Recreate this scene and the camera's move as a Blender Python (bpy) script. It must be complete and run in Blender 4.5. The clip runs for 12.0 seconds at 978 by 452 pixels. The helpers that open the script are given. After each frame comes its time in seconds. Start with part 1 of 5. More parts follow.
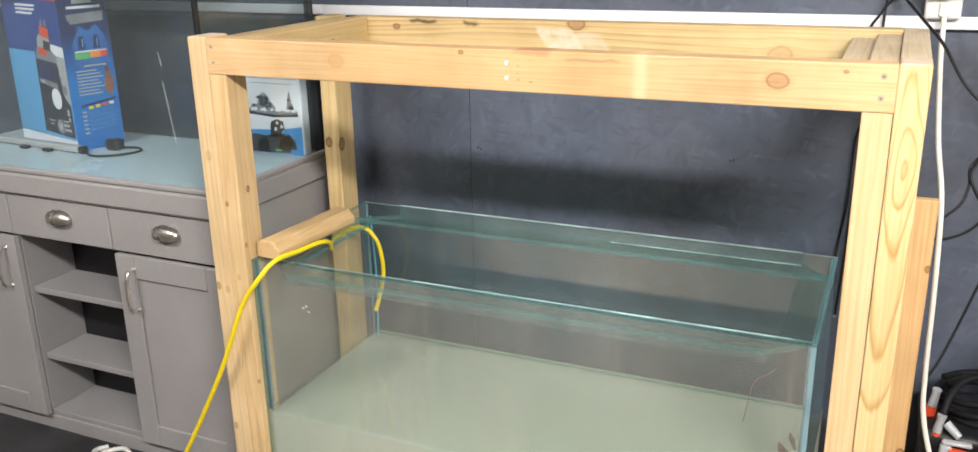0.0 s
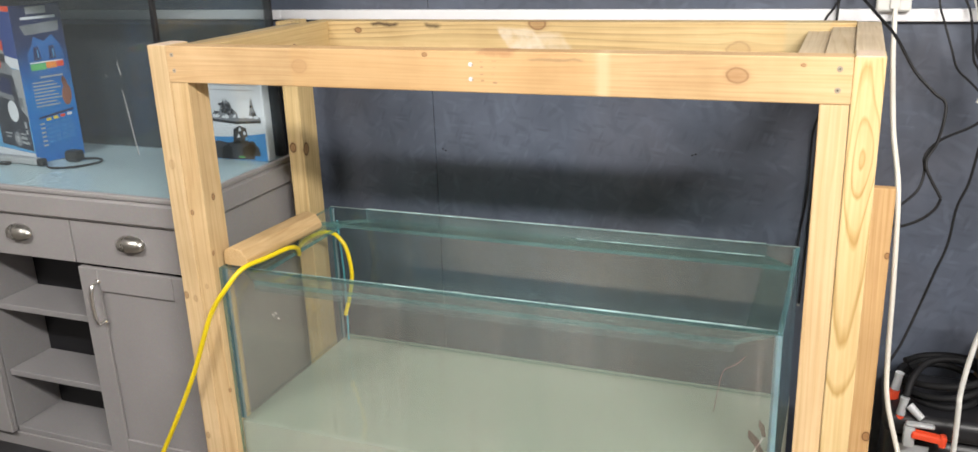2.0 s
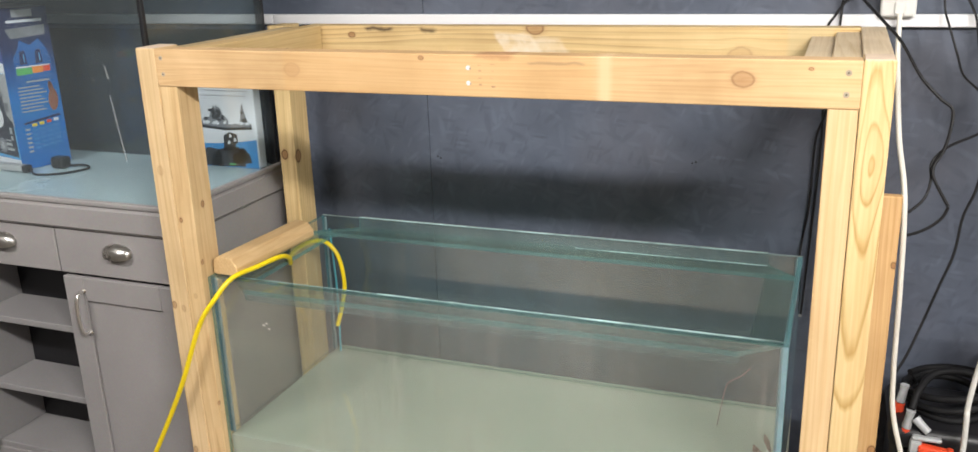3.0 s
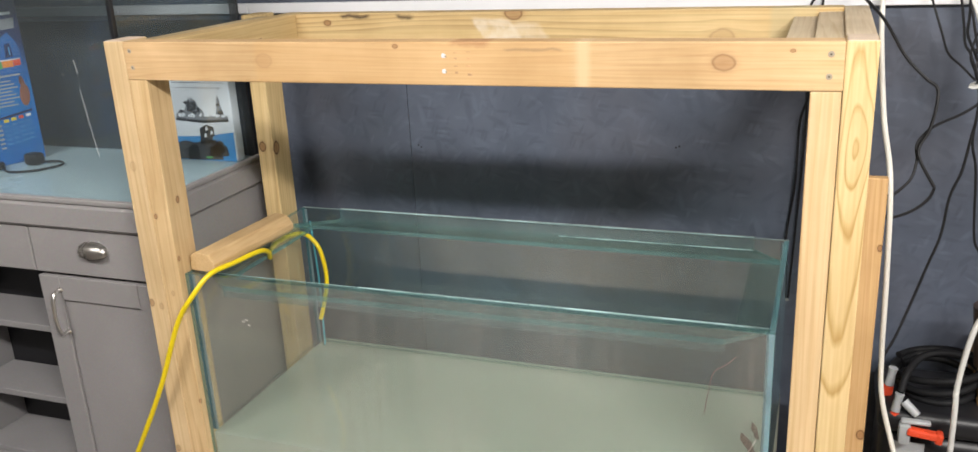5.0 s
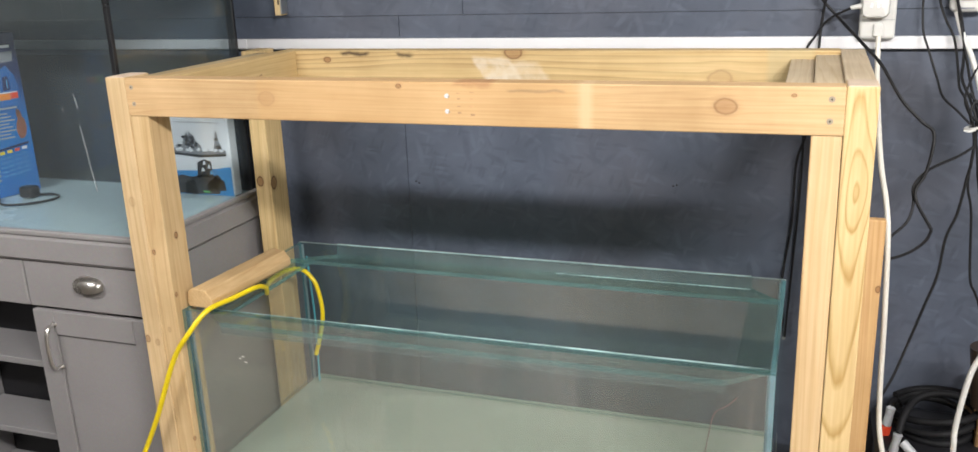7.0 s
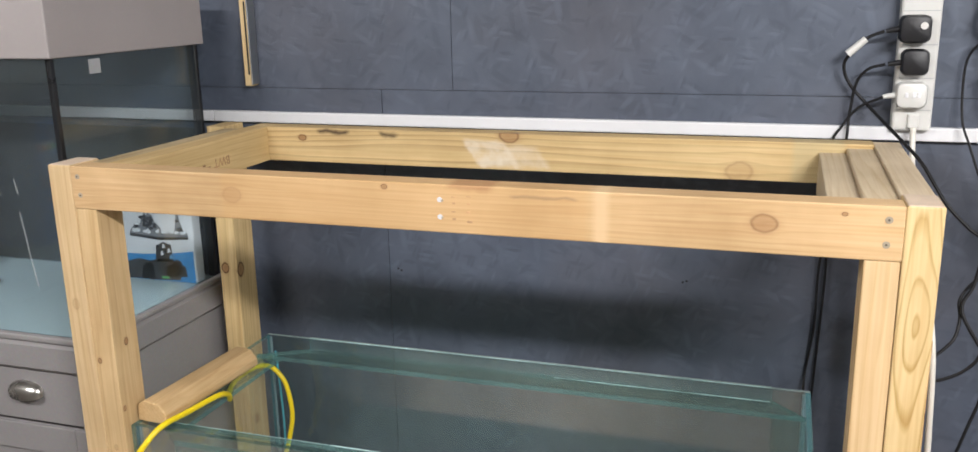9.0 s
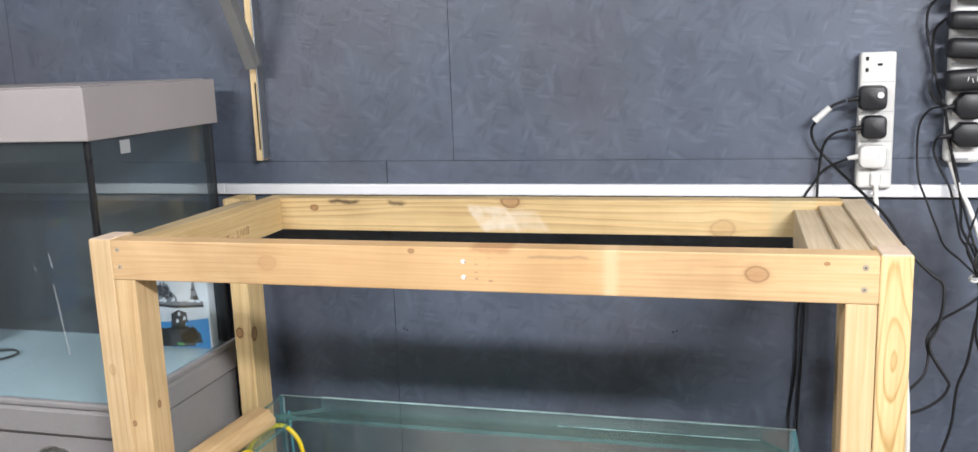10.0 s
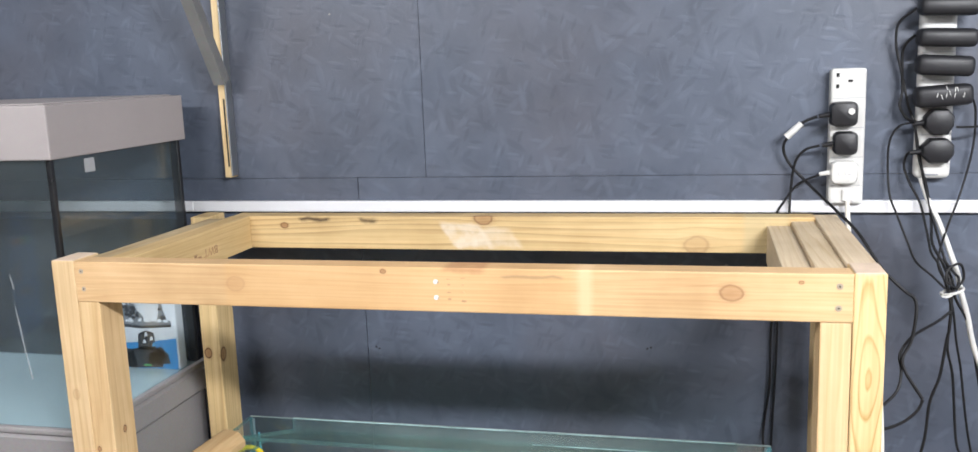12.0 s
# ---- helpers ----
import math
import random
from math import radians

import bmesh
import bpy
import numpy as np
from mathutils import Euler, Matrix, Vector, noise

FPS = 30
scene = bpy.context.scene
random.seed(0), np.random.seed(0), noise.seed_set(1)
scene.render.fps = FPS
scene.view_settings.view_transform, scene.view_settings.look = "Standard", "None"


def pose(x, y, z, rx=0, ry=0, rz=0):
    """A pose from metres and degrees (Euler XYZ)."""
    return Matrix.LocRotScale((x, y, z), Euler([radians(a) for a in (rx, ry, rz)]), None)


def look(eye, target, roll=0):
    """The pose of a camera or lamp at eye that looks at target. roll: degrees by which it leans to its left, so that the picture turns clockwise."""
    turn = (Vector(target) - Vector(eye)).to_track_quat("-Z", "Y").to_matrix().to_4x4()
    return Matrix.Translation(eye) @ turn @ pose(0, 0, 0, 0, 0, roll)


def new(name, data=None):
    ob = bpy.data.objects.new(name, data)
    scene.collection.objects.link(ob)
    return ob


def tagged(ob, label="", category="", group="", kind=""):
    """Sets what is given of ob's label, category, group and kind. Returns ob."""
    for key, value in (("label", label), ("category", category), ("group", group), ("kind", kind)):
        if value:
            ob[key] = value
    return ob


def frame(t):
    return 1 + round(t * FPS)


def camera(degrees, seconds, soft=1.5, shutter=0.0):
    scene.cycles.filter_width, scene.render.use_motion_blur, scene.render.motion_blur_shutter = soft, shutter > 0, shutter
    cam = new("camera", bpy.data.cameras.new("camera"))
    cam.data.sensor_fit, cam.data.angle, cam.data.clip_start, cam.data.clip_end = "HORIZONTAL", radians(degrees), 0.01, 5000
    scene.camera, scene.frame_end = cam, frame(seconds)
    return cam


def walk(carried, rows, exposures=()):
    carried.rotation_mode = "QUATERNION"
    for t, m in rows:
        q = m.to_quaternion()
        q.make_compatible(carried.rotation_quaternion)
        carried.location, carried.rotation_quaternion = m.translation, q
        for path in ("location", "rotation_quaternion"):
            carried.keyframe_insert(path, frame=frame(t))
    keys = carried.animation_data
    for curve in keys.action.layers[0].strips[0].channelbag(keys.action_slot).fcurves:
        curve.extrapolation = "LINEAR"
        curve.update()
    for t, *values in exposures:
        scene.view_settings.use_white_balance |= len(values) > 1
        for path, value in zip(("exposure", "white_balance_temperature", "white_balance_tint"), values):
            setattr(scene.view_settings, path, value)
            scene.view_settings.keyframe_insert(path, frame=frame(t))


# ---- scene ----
cam = camera(56.5, 12.0)

PATH = [
    (0, (1.346, -1.53, 1.392), (0.56, 0.2, 0.767), -1.1),
    (0.5, (1.343, -1.541, 1.375), (0.591, 0.202, 0.746), -3.2),
    (1, (1.341, -1.537, 1.358), (0.607, 0.201, 0.696), -2.4),
    (1.5, (1.345, -1.54, 1.368), (0.628, 0.199, 0.688), -2.3),
    (2, (1.342, -1.543, 1.395), (0.629, 0.218, 0.769), -2.1),
    (2.5, (1.319, -1.524, 1.39), (0.613, 0.244, 0.779), -1.8),
    (3, (1.314, -1.508, 1.376), (0.618, 0.267, 0.772), -1.8),
    (5, (1.32, -1.469, 1.376), (0.646, 0.303, 0.739), -2.8),
    (5.5, (1.322, -1.46, 1.378), (0.656, 0.312, 0.731), -3.1),
    (6, (1.327, -1.46, 1.396), (0.657, 0.313, 0.757), -3.1),
    (6.5, (1.323, -1.468, 1.403), (0.649, 0.322, 0.818), -2.9),
    (6.7, (1.313, -1.476, 1.394), (0.647, 0.319, 0.816), -2.6),
    (8.3, (1.23, -1.357, 1.433), (0.602, 0.46, 0.882), -1.3),
    (8.5, (1.217, -1.303, 1.448), (0.594, 0.52, 0.909), -1.2),
    (9, (1.183, -1.266, 1.463), (0.583, 0.575, 0.963), -1.1),
    (9.5, (1.156, -1.368, 1.501), (0.62, 0.522, 1.127), -2.3),
    (10, (1.131, -1.432, 1.497), (0.613, 0.464, 1.127), -2.1),
    (10.5, (1.126, -1.444, 1.502), (0.629, 0.46, 1.144), -2.2),
    (11, (1.119, -1.424, 1.505), (0.634, 0.484, 1.152), -2.2),
    (11.5, (1.122, -1.417, 1.508), (0.646, 0.494, 1.159), -2.2),
    (12, (1.126, -1.412, 1.508), (0.666, 0.502, 1.159), -2.1),
]
walk(cam, [(t, look(eye, target, roll)) for t, eye, target, roll in PATH],
     exposures=[(0, 0.49, 6600, 8), (1.0, 0.32, 6600, 8), (2.5, 0.31, 6600, 8), (5.5, 0.17, 6550, 8), (6.7, 0.19, 6450, 8), (8.5, 0.15, 6450, 8), (9.0, 0.00, 6350, 9), (9.5, 0.22, 6150, 9), (12, 0.37, 6070, 9)])

# ---- light: two ceiling tubes across the room, an added fill lamp on the east side ----
world = bpy.data.worlds.new("world")
scene.world = world
world.use_nodes = True
world.node_tree.nodes["Background"].inputs[0].default_value = (0.75, 0.85, 1.0, 1)
world.node_tree.nodes["Background"].inputs[1].default_value = 0.05


def area_lamp(name, m, sx, sy, watts, color):
    data = bpy.data.lights.new(name, "AREA")
    data.shape, data.size, data.size_y, data.energy, data.color = "RECTANGLE", sx, sy, watts, color
    ob = new(name, data)
    ob.matrix_world = m
    return ob


area_lamp("ceiling_tube_light", look((-0.6, -1.92, 2.44), (-0.6, 0.4, 0.9)), 1.3, 0.12, 44, (1.0, 0.96, 0.94))
area_lamp("ceiling_tube_light", look((2.4, -1.92, 2.44), (2.0, 0.4, 0.9)), 1.3, 0.12, 92, (1.0, 0.96, 0.94))
# added fill for the faces turned right; the east wall has no opening
area_lamp("east_fill_light", look((3.3, -0.6, 1.65), (0.0, -0.3, 1.0)), 1.0, 1.3, 11, (0.98, 0.98, 1.0))


# ---- materials ----
def nodes_of(name):
    m = bpy.data.materials.new(name)
    m.use_nodes = True
    t = m.node_tree
    return m, t, t.nodes["Principled BSDF"]


def add(t, kind, **values):
    n = t.nodes.new(kind)
    for k, v in values.items():
        if isinstance(n.inputs.get(k), bpy.types.NodeSocket):
            n.inputs[k].default_value = v
    return n


def ramp(t, stops):
    n = t.nodes.new("ShaderNodeValToRGB")
    e = n.color_ramp.elements
    while len(e) < len(stops):
        e.new(0.5)
    for item, (p, c) in zip(e, stops):
        item.position = p
        item.color = (*c, 1) if len(c) == 3 else c
    return n


def mix(t, fac, a, b, blend="MIX"):
    n = t.nodes.new("ShaderNodeMix")
    n.data_type, n.blend_type = "RGBA", blend
    for sock, val in ((n.inputs[0], fac), (n.inputs[6], a), (n.inputs[7], b)):
        if isinstance(val, bpy.types.NodeSocket):
            t.links.new(val, sock)
        else:
            sock.default_value = (*val, 1) if isinstance(val, tuple) and len(val) == 3 else val
    return n.outputs[2]


def maths(t, op, a, b=0.0, clamp=False):
    n = t.nodes.new("ShaderNodeMath")
    n.operation, n.use_clamp = op, clamp
    for sock, val in ((n.inputs[0], a), (n.inputs[1], b)):
        if isinstance(val, bpy.types.NodeSocket):
            t.links.new(val, sock)
        else:
            sock.default_value = val
    return n.outputs[0]


def bump(t, b, height, strength, dist=0.002):
    n = add(t, "ShaderNodeBump", Strength=strength, Distance=dist)
    t.links.new(height, n.inputs["Height"])
    t.links.new(n.outputs[0], b.inputs["Normal"])


def worn(name, color, rough=0.5, metal=0.0, vary=0.15, scale=18.0, relief=0.08, spec=0.5, coat=0.0):
    """A plain surface with blotches and grain at two scales."""
    m, t, b = nodes_of(name)
    co = t.nodes.new("ShaderNodeTexCoord")
    big = add(t, "ShaderNodeTexNoise", Scale=scale * 0.25, Detail=5.0, Roughness=0.6)
    fine = add(t, "ShaderNodeTexNoise", Scale=scale * 9, Detail=3.0)
    for n in (big, fine):
        t.links.new(co.outputs["Object"], n.inputs["Vector"])
    lo, hi = tuple(c * (1 - vary) for c in color), tuple(min(1, c * (1 + vary)) for c in color)
    r = ramp(t, [(0.3, lo), (0.7, hi)])
    t.links.new(big.outputs["Fac"], r.inputs[0])
    t.links.new(mix(t, 0.12 if vary > 0.05 else 0.04, r.outputs[0], fine.outputs["Color"], "OVERLAY"), b.inputs["Base Color"])
    rr = maths(t, "MULTIPLY_ADD", big.outputs["Fac"], 0.2)
    rr.node.inputs[2].default_value = max(0.02, rough - 0.1)
    t.links.new(rr, b.inputs["Roughness"])
    b.inputs["Metallic"].default_value = metal
    b.inputs["Specular IOR Level"].default_value = spec
    b.inputs["Coat Weight"].default_value = coat
    if relief:
        bump(t, b, fine.outputs["Fac"], relief, 0.001)
    return m


def wood(name, axis, light=(0.66, 0.46, 0.25), dark=(0.42, 0.24, 0.095), ring=24.0, seed=0.0, knots=(), band=None, grime=0.25, stretch=0.07, stains=(), contrast=0.95, center=None):
    """Sawn softwood with growth rings along one axis, and knots (x, y, z, radius) where they stand."""
    m, t, b = nodes_of(name)
    co = t.nodes.new("ShaderNodeTexCoord")
    geo = t.nodes.new("ShaderNodeNewGeometry")
    world_pos = geo.outputs["Position"]
    mp = t.nodes.new("ShaderNodeMapping")
    sc = [1.0, 1.0, 1.0]
    sc["XYZ".index(axis)] = stretch
    mp.inputs["Scale"].default_value = sc
    mp.inputs["Location"].default_value = tuple(-c * q for c, q in zip(center, sc)) if center else (seed * 0.37, seed * 0.23 + 0.02, seed * 0.31 + 0.03)
    t.links.new(world_pos, mp.inputs["Vector"])
    base = mp.outputs[0]
    if center:
        # the rings lengthen with the distance from the heart
        apart = t.nodes.new("ShaderNodeSeparateXYZ")
        t.links.new(base, apart.inputs[0])
        again = t.nodes.new("ShaderNodeCombineXYZ")
        for i in range(3):
            q = apart.outputs[i]
            if i == "XYZ".index(axis):
                q = maths(t, "DIVIDE", q, maths(t, "ADD", 1.0, maths(t, "MULTIPLY", maths(t, "ABSOLUTE", q), 17.0)))
            t.links.new(q, again.inputs[i])
        base = again.outputs[0]
    warp = add(t, "ShaderNodeTexNoise", Scale=7.0, Detail=2.0)
    t.links.new(mp.outputs[0], warp.inputs["Vector"])
    vec = t.nodes.new("ShaderNodeMix")
    vec.data_type, vec.blend_type = "RGBA", "LINEAR_LIGHT"
    vec.inputs[0].default_value = 0.017 if center else 0.085
    t.links.new(base, vec.inputs[6])
    t.links.new(warp.outputs["Color"], vec.inputs[7])
    last = vec.outputs[2]
    knot_mask = bark = None
    edge = add(t, "ShaderNodeTexNoise", Scale=38.0, Detail=4.0)
    t.links.new(world_pos, edge.inputs["Vector"])
    ragged = maths(t, "MULTIPLY_ADD", edge.outputs["Fac"], 0.5)
    ragged.node.inputs[2].default_value = -0.25
    for k in knots:
        d = t.nodes.new("ShaderNodeVectorMath")
        d.operation = "SUBTRACT"
        t.links.new(world_pos, d.inputs[0])
        d.inputs[1].default_value = k[:3]
        sq = t.nodes.new("ShaderNodeVectorMath")
        sq.operation = "MULTIPLY"
        s3 = [1.0, 1.0, 1.0]
        s3["XYZ".index(axis)] = 0.72
        sq.inputs[1].default_value = s3
        t.links.new(d.outputs[0], sq.inputs[0])
        ln = t.nodes.new("ShaderNodeVectorMath")
        ln.operation = "LENGTH"
        t.links.new(sq.outputs[0], ln.inputs[0])
        rel = maths(t, "DIVIDE", ln.outputs["Value"], k[3])
        near = maths(t, "SUBTRACT", 1.0, maths(t, "MULTIPLY", rel, 0.36), True)
        push = t.nodes.new("ShaderNodeVectorMath")
        push.operation = "SCALE"
        t.links.new(d.outputs[0], push.inputs[0])
        t.links.new(maths(t, "MULTIPLY", maths(t, "POWER", near, 2.0), -0.75), push.inputs["Scale"])
        sm = t.nodes.new("ShaderNodeVectorMath")
        sm.operation = "ADD"
        t.links.new(last, sm.inputs[0])
        t.links.new(push.outputs[0], sm.inputs[1])
        last = sm.outputs[0]
        rr = ramp(t, [(0.0, (0.8, 0.8, 0.8)), (0.16, (0.75, 0.75, 0.75)), (0.42, (0.7, 0.7, 0.7)), (0.54, (1, 1, 1)), (0.62, (0.3, 0.3, 0.3)), (0.78, (0.12, 0.12, 0.12)), (1.0, (0, 0, 0))])
        t.links.new(maths(t, "MULTIPLY", maths(t, "ADD", rel, ragged), 0.6), rr.inputs[0])
        ring_line = ramp(t, [(0.44, (0, 0, 0)), (0.55, (1, 1, 1)), (0.66, (0, 0, 0))])
        t.links.new(rr.inputs[0].links[0].from_socket, ring_line.inputs[0])
        strength = k[4] if len(k) > 4 else 1.0
        rim = maths(t, "MULTIPLY", ring_line.outputs[0], strength ** 2.2)
        bark = rim if bark is None else maths(t, "MAXIMUM", bark, rim)
        one = maths(t, "MULTIPLY", rr.outputs[0], strength)
        knot_mask = one if knot_mask is None else maths(t, "MAXIMUM", knot_mask, one)
    wave = add(t, "ShaderNodeTexWave", Scale=ring * 1.7, Distortion=3.0, Detail=2.0)
    wave.inputs["Detail Scale"].default_value = 1.2
    if center:
        wave.inputs["Distortion"].default_value = 1.6
    wave.wave_type, wave.rings_direction = "RINGS", "SPHERICAL" if center else axis
    wave.wave_profile = "SAW"
    t.links.new(last, wave.inputs["Vector"])
    mp2 = t.nodes.new("ShaderNodeMapping")
    sc2 = [220.0, 220.0, 220.0]
    sc2["XYZ".index(axis)] = 5.0
    mp2.inputs["Scale"].default_value = sc2
    t.links.new(world_pos, mp2.inputs["Vector"])
    fibre = add(t, "ShaderNodeTexNoise", Scale=1.0, Detail=3.0)
    t.links.new(mp2.outputs[0], fibre.inputs["Vector"])
    blot = add(t, "ShaderNodeTexNoise", Scale=5.0, Detail=4.0)
    t.links.new(world_pos, blot.inputs["Vector"])
    r = ramp(t, [(0.0, light), (0.55, tuple(0.85 * l + 0.15 * d for l, d in zip(light, dark))), (0.9, tuple(0.45 * l + 0.55 * d for l, d in zip(light, dark))), (1.0, light)])
    if center:
        # broad dark late-wood lines round the heart
        for item, at in zip(r.color_ramp.elements, (0.0, 0.66, 0.88, 1.0)):
            item.position = at
        r.color_ramp.elements[2].color = (*dark, 1)
    t.links.new(wave.outputs["Fac"], r.inputs[0])
    patchy = maths(t, "MULTIPLY", maths(t, "MULTIPLY_ADD", warp.outputs["Fac"], 1.6), contrast, True)
    patchy.node.inputs[0].links[0].from_node.inputs[2].default_value = -0.1
    c = mix(t, patchy, light, r.outputs[0])
    c = mix(t, 0.45, c, fibre.outputs["Fac"], "SOFT_LIGHT")
    # long dark and pale streaks that follow the grain, each plank its own
    mp3 = t.nodes.new("ShaderNodeMapping")
    sc3 = [70.0, 70.0, 70.0]
    sc3["XYZ".index(axis)] = 2.2
    mp3.inputs["Scale"].default_value = sc3
    mp3.inputs["Location"].default_value = (seed * 3.1, seed * 1.7, seed * 2.3)
    t.links.new(last, mp3.inputs["Vector"])
    streak = add(t, "ShaderNodeTexNoise", Scale=1.0, Detail=2.0, Roughness=0.55)
    t.links.new(mp3.outputs[0], streak.inputs["Vector"])
    rk = ramp(t, [(0.3, (0.86, 0.8, 0.7)), (0.46, (1, 1, 1)), (0.6, (1, 1, 1)), (0.74, (1.1, 1.1, 1.08))])
    t.links.new(streak.outputs["Fac"], rk.inputs[0])
    c = mix(t, 0.55, c, rk.outputs[0], "MULTIPLY")
    rb = ramp(t, [(0.35, (1, 1, 1)), (0.75, (1 - grime, 1 - grime * 1.1, 1 - grime * 1.3))])
    t.links.new(blot.outputs["Fac"], rb.inputs[0])
    c = mix(t, 1.0, c, rb.outputs[0], "MULTIPLY")
    sep = t.nodes.new("ShaderNodeSeparateXYZ")
    t.links.new(world_pos, sep.inputs[0])
    streaky = add(t, "ShaderNodeTexNoise", Scale=26.0, Detail=3.0)
    t.links.new(world_pos, streaky.inputs["Vector"])
    for x0, x1, z0, z1, tone, amount in stains:
        # a mark with soft, broken edges
        reach = 0.004 if z1 - z0 > 0.09 else min(0.022, 1.2 * (z1 - z0))
        wob = maths(t, "MULTIPLY_ADD", edge.outputs["Fac"], reach)
        wob.node.inputs[2].default_value = -reach / 2
        fx = maths(t, "MULTIPLY", maths(t, "SUBTRACT", (x1 - x0) / 2, maths(t, "ABSOLUTE", maths(t, "SUBTRACT", maths(t, "ADD", maths(t, "ADD", sep.outputs[0], wob), maths(t, "MULTIPLY", maths(t, "SUBTRACT", sep.outputs[2], (z0 + z1) / 2), 0.7 if 0.03 < z1 - z0 < 0.07 else 0.0)), (x0 + x1) / 2))), 90.0, True)
        fz = maths(t, "MULTIPLY", maths(t, "SUBTRACT", (z1 - z0) / 2, maths(t, "ABSOLUTE", maths(t, "SUBTRACT", maths(t, "ADD", sep.outputs[2], wob), (z0 + z1) / 2))), max(110.0, 2.2 / (z1 - z0)), True)
        torn = maths(t, "MULTIPLY_ADD", maths(t, "ADD", edge.outputs["Fac"], streaky.outputs["Fac"]), 1.7, True)
        torn.node.inputs[2].default_value = -0.95
        f = maths(t, "MULTIPLY", maths(t, "MULTIPLY", fx, fz), maths(t, "MULTIPLY", torn, amount) if 0.03 < z1 - z0 < 0.07 else amount)
        c = mix(t, f, c, tone)
    if knot_mask is not None:
        c = mix(t, knot_mask, c, (0.24, 0.1, 0.035))
        c = mix(t, maths(t, "MULTIPLY", bark, 0.85), c, (0.05, 0.02, 0.008))
    t.links.new(c, b.inputs["Base Color"])
    b.inputs["Roughness"].default_value = 0.62
    b.inputs["Specular IOR Level"].default_value = 0.3
    hsum = maths(t, "ADD", maths(t, "MULTIPLY", wave.outputs["Fac"], 0.5), fibre.outputs["Fac"])
    bump(t, b, hsum, 0.18, 0.0007)
    return m


def painted_board(name, color):
    """Strand board under dark grey paint: strands showing through as small chips, scuffs and dull patches."""
    m, t, b = nodes_of(name)
    geo = t.nodes.new("ShaderNodeNewGeometry")
    place = geo.outputs["Position"]
    big = add(t, "ShaderNodeTexNoise", Scale=1.7, Detail=4.0, Roughness=0.55)
    mid = add(t, "ShaderNodeTexNoise", Scale=9.0, Detail=5.0, Roughness=0.6)
    fine = add(t, "ShaderNodeTexNoise", Scale=160.0, Detail=3.0)
    where = add(t, "ShaderNodeTexNoise", Scale=3.3, Detail=2.0)
    for n in (big, mid, fine, where):
        t.links.new(place, n.inputs["Vector"])
    warp = t.nodes.new("ShaderNodeMix")
    warp.data_type, warp.blend_type = "RGBA", "LINEAR_LIGHT"
    warp.inputs[0].default_value = 0.007
    t.links.new(place, warp.inputs[6])
    t.links.new(mid.outputs["Color"], warp.inputs[7])

    def strands(turn, along, across, shift):
        mp = t.nodes.new("ShaderNodeMapping")
        mp.vector_type = "TEXTURE"
        mp.inputs["Rotation"].default_value = (0, turn, 0)
        mp.inputs["Scale"].default_value = (along, 1.0, across)
        mp.inputs["Location"].default_value = (shift, 0, shift * 0.7)
        t.links.new(warp.outputs[2], mp.inputs["Vector"])
        v = add(t, "ShaderNodeTexVoronoi", Scale=1.0)
        t.links.new(mp.outputs[0], v.inputs["Vector"])
        s = t.nodes.new("ShaderNodeSeparateColor")
        t.links.new(v.outputs["Color"], s.inputs[0])
        body = ramp(t, [(0.25, (1, 1, 1)), (0.5, (0, 0, 0))])
        t.links.new(v.outputs["Distance"], body.inputs[0])
        return s.outputs[0], s.outputs[1], body.outputs[0]

    pale = dark = lift = None
    for turn, along, across, shift in ((0.5, 0.075, 0.02, 0.1), (-0.7, 0.06, 0.017, 1.3), (1.35, 0.085, 0.022, 2.1), (0.1, 0.05, 0.012, 3.7), (-1.2, 0.04, 0.011, 4.4)):
        chance, tone, body = strands(turn, along, across, shift)
        one = maths(t, "MULTIPLY", maths(t, "GREATER_THAN", chance, 0.8), body)
        p = maths(t, "MULTIPLY", one, maths(t, "MULTIPLY", tone, tone))
        d = maths(t, "MULTIPLY", maths(t, "LESS_THAN", chance, 0.14), body)
        pale = p if pale is None else maths(t, "MAXIMUM", pale, p)
        dark = d if dark is None else maths(t, "MAXIMUM", dark, d)
        lift = one if lift is None else maths(t, "MAXIMUM", lift, one)
    rw = ramp(t, [(0.36, (0.25, 0.25, 0.25)), (0.66, (1, 1, 1))])
    t.links.new(where.outputs["Fac"], rw.inputs[0])
    brown = tuple(q * k for q, k in zip(color, (1.12, 1.0, 0.93)))
    r = ramp(t, [(0.32, tuple(q * 0.9 for q in brown)), (0.52, color), (0.72, tuple(q * 1.12 for q in color))])
    t.links.new(big.outputs["Fac"], r.inputs[0])
    rm = ramp(t, [(0.3, (0.86, 0.86, 0.86)), (0.7, (1.14, 1.14, 1.14))])
    t.links.new(mid.outputs["Fac"], rm.inputs[0])
    c = mix(t, 1.0, r.outputs[0], rm.outputs[0], "MULTIPLY")
    c = mix(t, maths(t, "MULTIPLY", maths(t, "MULTIPLY", pale, rw.outputs[0]), 0.36), c, tuple(min(1, q * 2.1) for q in color))
    c = mix(t, maths(t, "MULTIPLY", dark, 0.22), c, tuple(q * 0.45 for q in color))
    # chips that bared the pale board, and dark specks
    chips = add(t, "ShaderNodeTexVoronoi", Scale=11.0)
    t.links.new(warp.outputs[2], chips.inputs["Vector"])
    sc = t.nodes.new("ShaderNodeSeparateColor")
